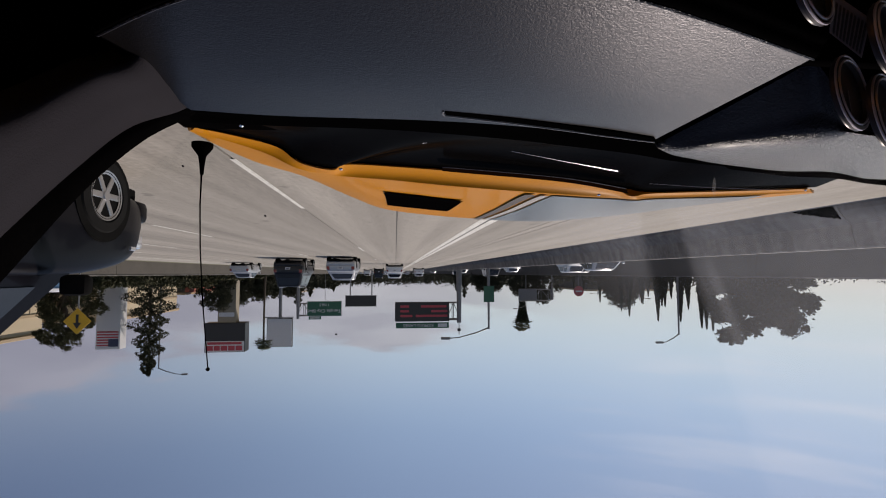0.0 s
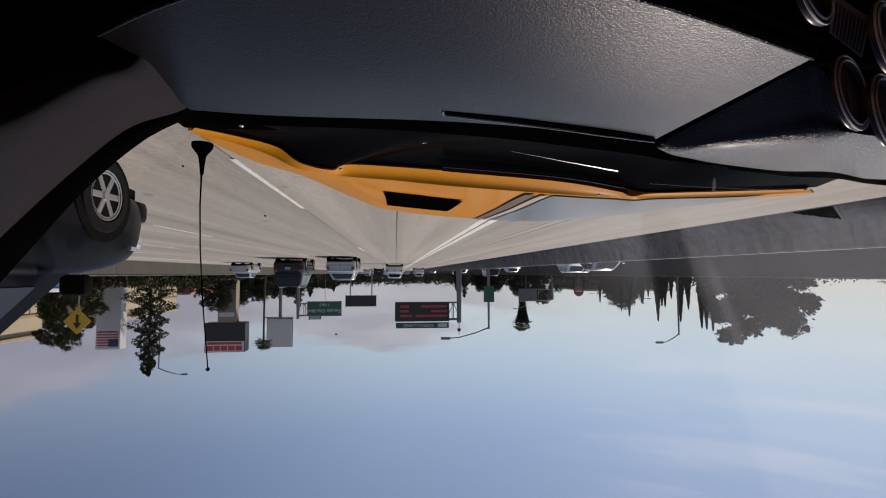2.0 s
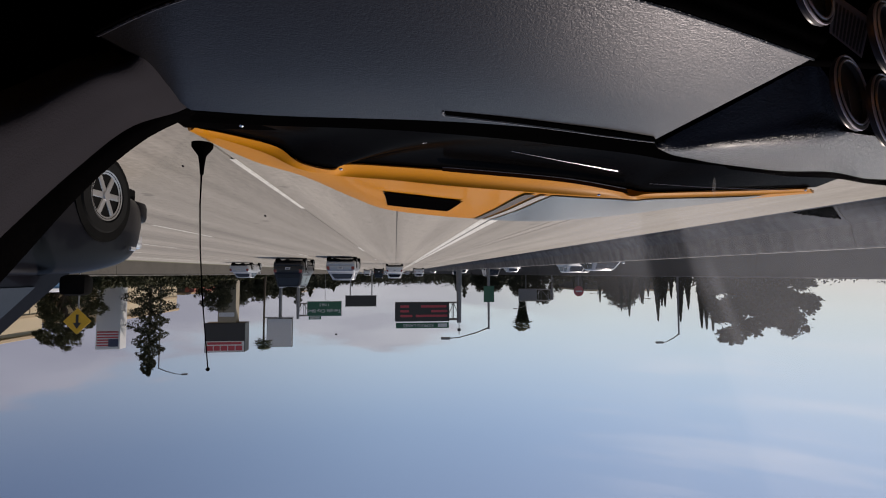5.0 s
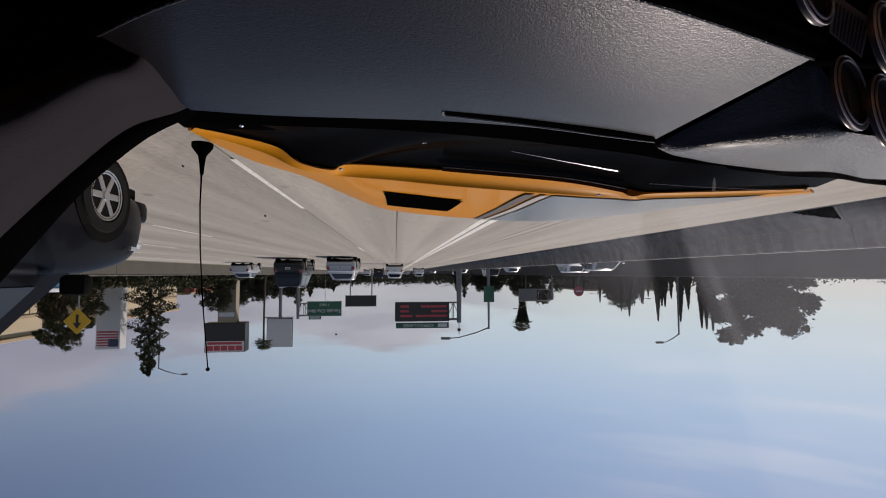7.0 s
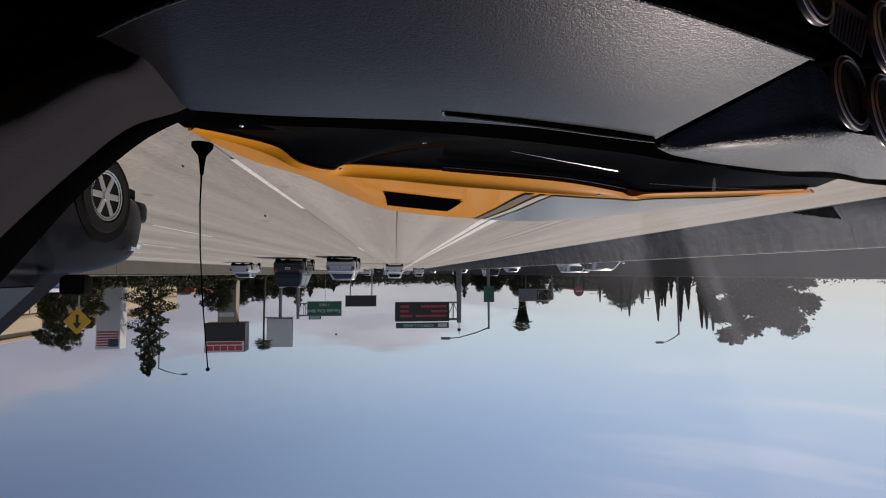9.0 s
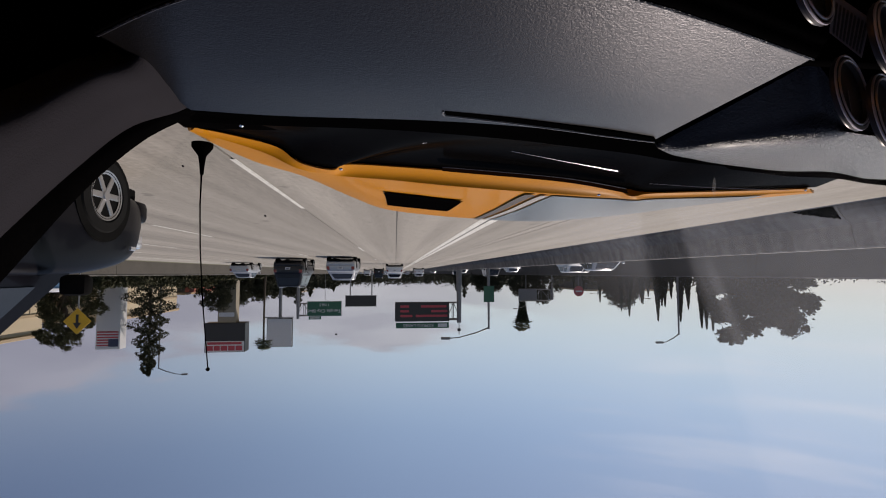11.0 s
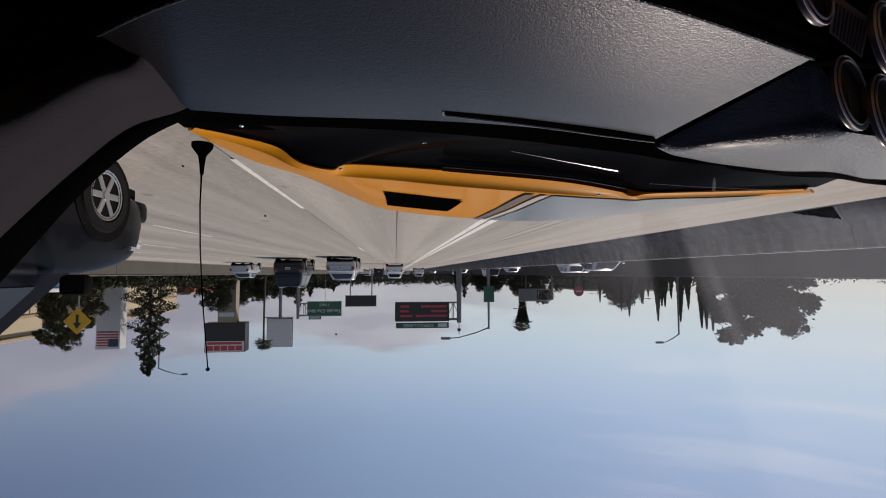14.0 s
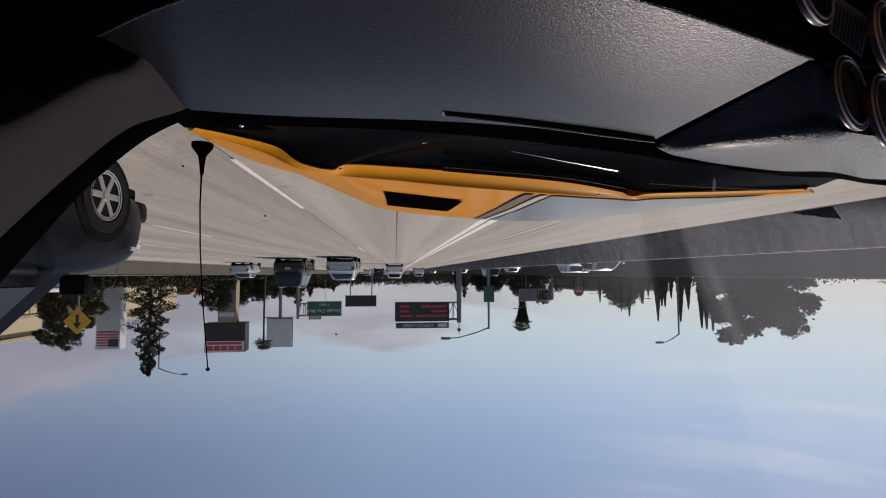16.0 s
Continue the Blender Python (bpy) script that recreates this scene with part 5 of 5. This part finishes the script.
thicket("shrub_belt", "dense dark shrubs and trees behind the shoulder wall", 24, 30, 95, 360, 1.6, 4.2, 26000, 71, 0.0)
thicket("hedge", "dense brown-green hedge behind the shoulder wall", 23.2, 25.5, 40, 110, 0.9, 2.6, 26000, 75, 0.0, M_LEAF)
thicket("far_shrub_belt", "dark trees behind the opposing lanes", -36, -26.5, 62, 420, 1.0, 4.6, 22000, 72, -0.6)
thicket("west_hedge", "low dark trees and shrubs beyond the opposing lanes", -52, -31, 14, 64, 0.6, 2.7, 26000, 77, -0.6)
thicket("distant_woods", "far dark tree line across the horizon", -90, 110, 420, 760, 6.0, 13.0, 14000, 73, 0.0)
pm = palm("palm", "tall slender fan palm", 14.5, 1.7, 31)
pm.matrix_basis = pose(24.0, 90, 0)
pm2 = palm("palm", "shaggy fan palm with a skirt of dead fronds", 13.8, 2.3, 32, 1.5)
pm2.matrix_basis = pose(-28.5, 104, -0.6)


# ---- signs, gantries, lamps, buildings ----
def pylon_sign():
    t = empty("pylon_sign", pose(28.3, 83.5, 0), label="tall stucco roadside pylon with a black and white sign", category="sign")
    part("column", box(-1.55, 1.35, -0.9, 0.9, -0.1, 11.0, 0.05), M_COLUMN, t, "beige stucco column")
    part("column_panel", box(-1.35, 1.15, -0.95, -0.89, 7.6, 8.3, 0.02), M_WHITE, t, "pale panel")
    part("sign_cabinet", box(-3.2, 3.3, -1.1, 1.1, 9.3, 14.2, 0.06), M_SIGNBK, t, "black sign cabinet")
    part("sign_face", box(-3.1, 3.2, -1.16, -1.08, 9.4, 9.5), M_SIGNBK, t)
    bd = part("name_board", box(-3.1, 3.2, -1.18, -1.09, 12.35, 14.1, 0.02), M_WHITE, t, "white name board with red bars")
    for x0, x1 in ((-2.8, -1.75), (-1.6, -0.55), (-0.4, 0.65), (0.8, 1.75), (1.9, 2.9)):
        part("red_bar", box(x0, x1, -1.22, -1.18, 13.1, 13.9), M_SIGNRED, bd)
    part("red_bar", box(-2.7, 2.8, -1.22, -1.18, 12.5, 12.9), M_SIGNRED, bd)


pylon_sign()


def truss(bm, p, q, depth, n):
    p, q = Vector(p), Vector(q)
    up, back = Vector((0, 0, depth)), Vector((0, depth * 0.7, 0))
    for o in (Vector(), up, back, up + back):
        add_tube(bm, [p + o, q + o], 0.07, 6)
    for i in range(n + 1):
        a = p.lerp(q, i / n)
        add_tube(bm, [a, a + up], 0.045, 5)
        add_tube(bm, [a + back, a + back + up], 0.045, 5)
        add_tube(bm, [a, a + back], 0.04, 5)
        add_tube(bm, [a + up, a + up + back], 0.04, 5)
        if i < n:
            b = p.lerp(q, (i + 1) / n)
            add_tube(bm, [a, b + up] if i % 2 else [a + up, b], 0.045, 5)
    return bm


def message_gantry():
    t = empty("message_sign_gantry", pose(-7.6, 56, -0.3), label="steel cantilever gantry with a dark electronic message sign", category="gantry")
    part("post", tube([(0, 0, 0), (0, 0, 7.2)], [0.34, 0.26], 16), M_STEEL, t, "thick steel post", True)
    part("mast", tube([(0.0, 0, 7.0), (0, 0, 8.6)], 0.05, 8), M_STEEL, t)
    part("detector", box(-0.18, 0.18, -0.15, 0.15, 7.9, 8.2, 0.03), M_SIGNBK, t)
    part("truss", truss(bmesh.new(), (-0.2, 0, 4.85), (7.6, 0, 4.85), 2.0, 9), M_STEEL, t, "lattice arm")
    b = part("message_board", box(1.25, 7.6, -0.75, -0.15, 4.7, 6.95, 0.04), M_SIGNBK, t, "dark electronic message board")
    for z, x0, x1 in ((6.3, 1.5, 5.2), (5.75, 1.5, 3.4), (5.75, 6.0, 7.0), (5.2, 1.6, 4.6), (6.3, 5.6, 7.0), (5.2, 6.0, 7.0)):
        part("message_bar", box(x0, x1, -0.78, -0.75, z - 0.13, z + 0.13), M_SIGNRED, b, "dim red message bar")
    part("name_strip", box(1.3, 7.5, -0.6, -0.45, 7.1, 7.75, 0.02), M_GREEN, t, "long dark green strip sign")
    part("logo_block", box(1.5, 2.6, -0.63, -0.6, 7.22, 7.62), M_WHITE, t, "pale logo block")
    text_mesh("EXPRESS LANES", 0.52, M_WHITE, t, pose(4.9, -0.62, 7.42, 90, 0, 0))


def text_mesh(body, size, mat, parent, m, name="lettering"):
    cu = bpy.data.curves.new("letters", "FONT")
    cu.body, cu.size, cu.extrude, cu.align_x, cu.align_y = body, size, 0.01, "CENTER", "CENTER"
    tmp = bpy.data.objects.new("letters", cu)
    scene.collection.objects.link(tmp)
    me = bpy.data.meshes.new_from_object(tmp.evaluated_get(bpy.context.evaluated_depsgraph_get()))
    bpy.data.objects.remove(tmp)
    me.materials.append(mat)
    ob = new(name, me)
    ob.parent, ob.matrix_basis = parent, m
    return ob


message_gantry()


def guide_sign():
    t = empty("guide_sign_gantry", pose(13.6, 68, 0), label="green overhead guide sign on a steel cantilever gantry", category="sign")
    part("post", tube([(0, 0, 0), (0, 0, 7.4)], [0.24, 0.2], 14), M_STEEL, t, "steel post", True)
    part("truss", truss(bmesh.new(), (0.2, 0.1, 5.3), (-5.6, 0.1, 5.3), 1.7, 6), M_STEEL, t, "lattice arm")
    b = part("sign_panel", box(-6.0, -1.3, -0.16, -0.06, 5.0, 7.0, 0.02), M_GREEN, t, "green sign panel")
    part("sign_border", box(-6.05, -1.25, -0.12, -0.04, 4.94, 7.06, 0.02), M_WHITE, t, "pale border")
    part("exit_tab", box(-3.2, -1.5, -0.16, -0.06, 7.08, 7.5, 0.02), M_GREEN, t, "small green tab")
    part("tab_bar", box(-3.0, -1.7, -0.19, -0.16, 7.22, 7.36), M_WHITE, t)
    text_mesh("Temple City Blvd", 0.66, M_WHITE, b, pose(-3.65, -0.18, 6.3, 90, 0, 0))
    text_mesh("1 MILE", 0.5, M_WHITE, b, pose(-3.65, -0.18, 5.45, 90, 0, 0))


guide_sign()


def lattice_sign():
    t = empty("cantilever_sign", pose(-28, 82, -0.6), label="back of a road sign on a lattice cantilever", category="sign")
    part("post", tube([(0, 0, 0), (0, 0, 6.4)], [0.22, 0.18], 12), M_STEEL, t, "steel post", True)
    part("truss", truss(bmesh.new(), (0.3, 0, 4.5), (5.6, 0, 4.5), 2.0, 3), M_STEEL, t, "lattice arm")
    part("sign_panel", box(2.4, 5.8, 1.45, 1.55, 4.4, 6.7, 0.02), M_STEEL, t, "grey sign back")


lattice_sign()


def warning_sign():
    t = empty("warning_sign", pose(21.0, 33.7, 0), label="yellow diamond warning sign on a steel post", category="sign")
    part("post", tube([(0, 0, -0.05), (0, 0, 4.9)], 0.05, 8), M_STEEL, t, "steel post", True)
    d = part("sign_plate", box(-0.62, 0.62, -0.09, -0.06, -0.62, 0.62, 0.01, pose(0, 0, 4.2, 0, 45, 0)), M_YELLOW, t, "yellow diamond plate")
    part("arrow_shaft", box(-0.08, 0.08, -0.11, -0.09, 3.75, 4.35), M_SIGNBK, d, "black arrow")
    bm = bmesh.new()
    vs = [bm.verts.new(p) for p in ((-0.26, -0.11, 4.3), (0.26, -0.11, 4.3), (0, -0.11, 4.7))]
    wb = [bm.verts.new(v.co + Vector((0, 0.02, 0))) for v in vs]
    bm.faces.new(vs)
    bm.faces.new(wb[::-1])
    for i in range(3):
        bm.faces.new((vs[i], wb[i], wb[(i + 1) % 3], vs[(i + 1) % 3]))
    part("arrow_head", bm, M_SIGNBK, d, "black arrow")


warning_sign()


def billboard():
    t = empty("billboard", pose(25.2, 107, 0), label="blank grey roadside billboard on a single post", category="billboard")
    part("post", tube([(0, 0, 0), (0, 0, 11.5)], 0.35, 14), M_STEEL, t, "round steel post", True)
    part("panel", box(-2.6, 2.6, -0.5, -0.3, 11.0, 17.0, 0.03), M_WHITE, t, "plain grey panel")
    part("panel_frame", box(-2.7, 2.75, -0.3, 0.4, 10.9, 17.1, 0.03), M_SIGNBK, t, "dark frame")
    part("catwalk", box(-3.0, 3.0, -1.2, -0.3, 10.55, 10.7, 0.02), M_STEEL, t, "steel catwalk")


billboard()


def lamp_post(name, label, m, height, arm, sign=False):
    t = empty(name, m, label=label, category="street lamp", group="street lamps")
    part("pole", tube([(0, 0, 0), (0, 0, height)], [0.11, 0.07], 10), M_STEEL, t, "grey pole", True)
    part("arm", tube([(0, 0, height - 0.1), (arm * 0.3, 0, height + 0.25), (arm * 0.75, 0, height + 0.6), (arm, 0, height + 0.65)], [0.06, 0.05, 0.04, 0.04], 8), M_STEEL, t, "curved arm", True)
    part("lamp_head", box(arm - 0.1, arm + 0.6 * (1 if arm > 0 else -1), -0.13, 0.13, height + 0.56, height + 0.74, 0.04) if arm > 0 else
         box(arm - 0.6, arm + 0.1, -0.13, 0.13, height + 0.56, height + 0.74, 0.04), M_STEEL, t, "lamp head", True)
    if sign:
        part("sign_plate", box(-0.4, 0.4, -0.16, -0.12, height * 0.30, height * 0.56, 0.01), M_GREEN, t, "small green sign")
    return t


lamp_post("street_lamp", "tall grey lamp post with a curved arm", pose(-25.6, 40.5, -0.6), 7.2, 1.6)
lamp_post("street_lamp", "grey median lamp post with a small green sign", pose(-7.0, 35, 0.6), 4.6, 3.0, True)
lamp_post("street_lamp", "tall grey lamp post with a curved arm", pose(27.0, 57.5, 0), 12.0, -2.6)
lamp_post("street_lamp", "tall grey lamp post with a curved arm", pose(-26, 92, -0.6), 8.0, 2.0)
lamp_post("street_lamp", "tall grey lamp post with a curved arm", pose(24, 165, 0), 10.0, -2.0)


def building(name, label, m, w, d, h, wall, roof, ribs=True, windows=0):
    t = empty(name, m, label=label, category="building", group="buildings beside the freeway")
    part("wall", box(0, w, 0, d, 0, h), wall, t)
    part("roof", box(-0.3, w + 0.3, -0.3, d + 0.3, h, h + 0.35, 0.05), roof, t)
    if ribs:
        rib = None
        for i in range(int(d / 1.1)):
            if rib is None:
                rib = part("wall_rib", box(-0.06, 0.0, -0.06, 0.06, 0.1, h * 0.72, 0.01), wall, t)
                r = rib
            else:
                r = new("wall_rib", rib.data)
                r.parent = t
            r.location.y = 0.5 + 1.1 * i
        part("band", box(-0.10, 0.0, 0, d, h * 0.72, h * 0.76), roof, t)
    for i in range(windows):
        y = 1.5 + i * (d - 3) / max(1, windows - 1)
        wd = part("window", box(-0.05, 0.02, y - 0.7, y + 0.7, h * 0.35, h * 0.7), M_GLASS, t)
        part("sill", box(-0.10, 0.0, y - 0.8, y + 0.8, h * 0.33, h * 0.35), M_WHITE, wd)
        part("window", box(1.0 + 2.2 * i, 2.2 + 2.2 * i, -0.05, 0.02, h * 0.35, h * 0.7), M_GLASS, t)
    return t


building("warehouse", "tan ribbed warehouse with a flat brown roof", pose(36.5, 20, 0), 16, 33, 7.2, M_TAN, M_ROOF)
building("warehouse", "tan panelled building with a deep brown flat roof", pose(32.5, 57, 0), 13, 17, 6.2, M_TAN, M_ROOF)
shop = building("shop", "long low shop with a red-brown fascia and dark windows", pose(33.5, 79, 0), 12, 36, 4.1, M_WALL, M_ROOF, False, 9)
part("fascia", box(-0.7, 0.0, 0, 36, 3.0, 4.05, 0.02), M_SHED, shop, "red-brown fascia")
for i in range(9):
    part("canopy_post", box(-0.62, -0.5, 0.3 + 4.4 * i, 0.42 + 4.4 * i, 0, 3.0), M_WHITE, shop, "pale post")
building("shop", "low red building far beside the freeway", pose(34, 128, 0), 16, 16, 5.0, M_SHED, M_ROOF, False, 4)
building("warehouse", "pale building far beside the freeway", pose(36, 185, 0), 20, 30, 8.0, M_WHITE, M_ROOF, True)
building("shop", "low dark building behind the opposing lanes", pose(-58, 95, -0.6), 18, 20, 5.0, M_WALL, M_ROOF, False, 4)


def dark_board():
    t = empty("overhead_board", pose(8.3, 116, 0), label="dark unlit message board on two steel posts", category="sign", group="freeway signs")
    for x in (-2.6, 2.6):
        part("post", tube([(x, 0, 0), (x, 0, 8.2)], [0.16, 0.13], 10), M_STEEL, t, "grey steel post", True)
    b = part("message_board", box(-3.7, 3.7, -0.45, 0.35, 6.4, 9.0, 0.05), M_SIGNBK, t, "dark board")
    part("board_frame", box(-3.8, 3.8, -0.5, -0.40, 8.92, 9.06, 0.01), M_STEEL, b, "thin grey rim")
    part("board_frame", box(-3.8, 3.8, -0.5, -0.40, 6.34, 6.48, 0.01), M_STEEL, b, "thin grey rim")


dark_board()


def round_sign():
    t = empty("round_sign", pose(-30.5, 76, -0.6), label="round dark red roadside sign on a thin pole", category="sign")
    part("pole", tube([(0, 0, 0), (0, 0, 3.9)], 0.07, 8), M_STEEL, t, "thin grey pole", True)
    part("sign_disc", lathe([(0.0, 0.10), (0.80, 0.10), (0.85, 0.06), (0.85, -0.06), (0.80, -0.10), (0.0, -0.10)], 28, pose(0, 0, 4.6, 90, 0, 0)), M_SIGNRED, t, "dark red disc", True)
    part("sign_bar", box(-0.55, 0.55, -0.13, -0.10, 4.5, 4.7), M_WHITE, t, "pale bar of unreadable writing")


round_sign()
for px, py, ph in ((-60, 135, 8.0), (-52, 96, 7.4)):
    twin = empty("twin_lamp", pose(px, py, -0.6), label="tall grey pole with two opposite lamp arms", category="street lamp", group="street lamps")
    part("pole", tube([(0, 0, 0), (0, 0, ph)], [0.13, 0.08], 8), M_STEEL, twin, "grey pole", True)
    for sd in (1, -1):
        part("lamp_arm", tube([(0, 0, ph - 0.5), (sd * 1.7, 0, ph - 0.4)], 0.05, 6), M_STEEL, twin, "straight arm")
        part("lamp_head", box(min(sd * 1.5, sd * 2.4), max(sd * 1.5, sd * 2.4), -0.15, 0.15, ph - 0.46, ph - 0.28, 0.03), M_STEEL, twin, "lamp head")
pole = empty("utility_pole", pose(29.5, 36.5, 0), label="dark wooden utility pole with a short crossarm", category="utility pole")
part("pole", tube([(0, 0, 0), (0, 0, 9.2)], [0.15, 0.10], 10), M_BARK, pole, "weathered wooden pole", True)
part("crossarm", box(-0.9, 0.9, -0.07, 0.07, 8.4, 8.55, 0.01), M_BARK, pole, "wooden crossarm")
for ix in (-0.75, -0.3, 0.3, 0.75):
    part("insulator", lathe([(0.0, 0.16), (0.05, 0.14), (0.06, 0.05), (0.03, 0.0)], 10, Matrix.Translation((ix, 0, 8.55))), M_WHITE, pole, "pale insulator", True)


def portable_toilet(m):
    t = empty("portable_toilet", m, label="blue portable toilet with a pale rounded roof", category="portable toilet", group="portable toilets")
    part("cabin", box(-0.55, 0.55, -0.55, 0.55, 0.10, 2.05, 0.03), M_TOILET, t, "blue plastic cabin")
    part("skid", box(-0.60, 0.60, -0.60, 0.60, -0.04, 0.10, 0.02), M_SIGNBK, t, "dark base skid")
    roof = [[(x * w, y * w, z) for x, y in ((-0.60, -0.60), (0.60, -0.60), (0.60, 0.60), (-0.60, 0.60))] for w, z in ((1.0, 2.05), (1.0, 2.12), (0.86, 2.24), (0.5, 2.32))]
    part("roof", loft_rings(roof), M_WHITE, t, "pale translucent roof", True)
    d = part("door", box(-0.40, 0.40, -0.59, -0.55, 0.14, 1.98, 0.012), M_TOILET, t, "blue door")
    part("door_latch", box(0.26, 0.34, -0.615, -0.59, 1.02, 1.12, 0.006), M_STEEL, d, "small grey latch")
    for k in range(4):
        part("vent_slot", box(-0.30, 0.30, -0.597, -0.588, 1.72 + 0.05 * k, 1.74 + 0.05 * k), M_SIGNBK, d)


for tx, ty in ((23.6, 35.2), (23.5, 37.2)):
    portable_toilet(pose(tx, ty, 0, 0, 0, 24))


def flag_pylon():
    t = empty("white_pylon", pose(30.0, 53.5, 0), label="white roadside pylon with a striped flag panel", category="sign")
    part("column", box(-1.2, 1.2, -0.6, 0.6, 0, 9.0, 0.04), M_WHITE, t, "white painted column")
    for i in range(6):
        part("stripe", box(-1.05, 1.05, -0.64, -0.6, 7.1 + 0.28 * i, 7.24 + 0.28 * i), M_SIGNRED, t, "dark red stripe")
    part("canton", box(-1.05, -0.1, -0.66, -0.62, 7.9, 8.7), M_BAR, t, "dark blue corner field")


flag_pylon()
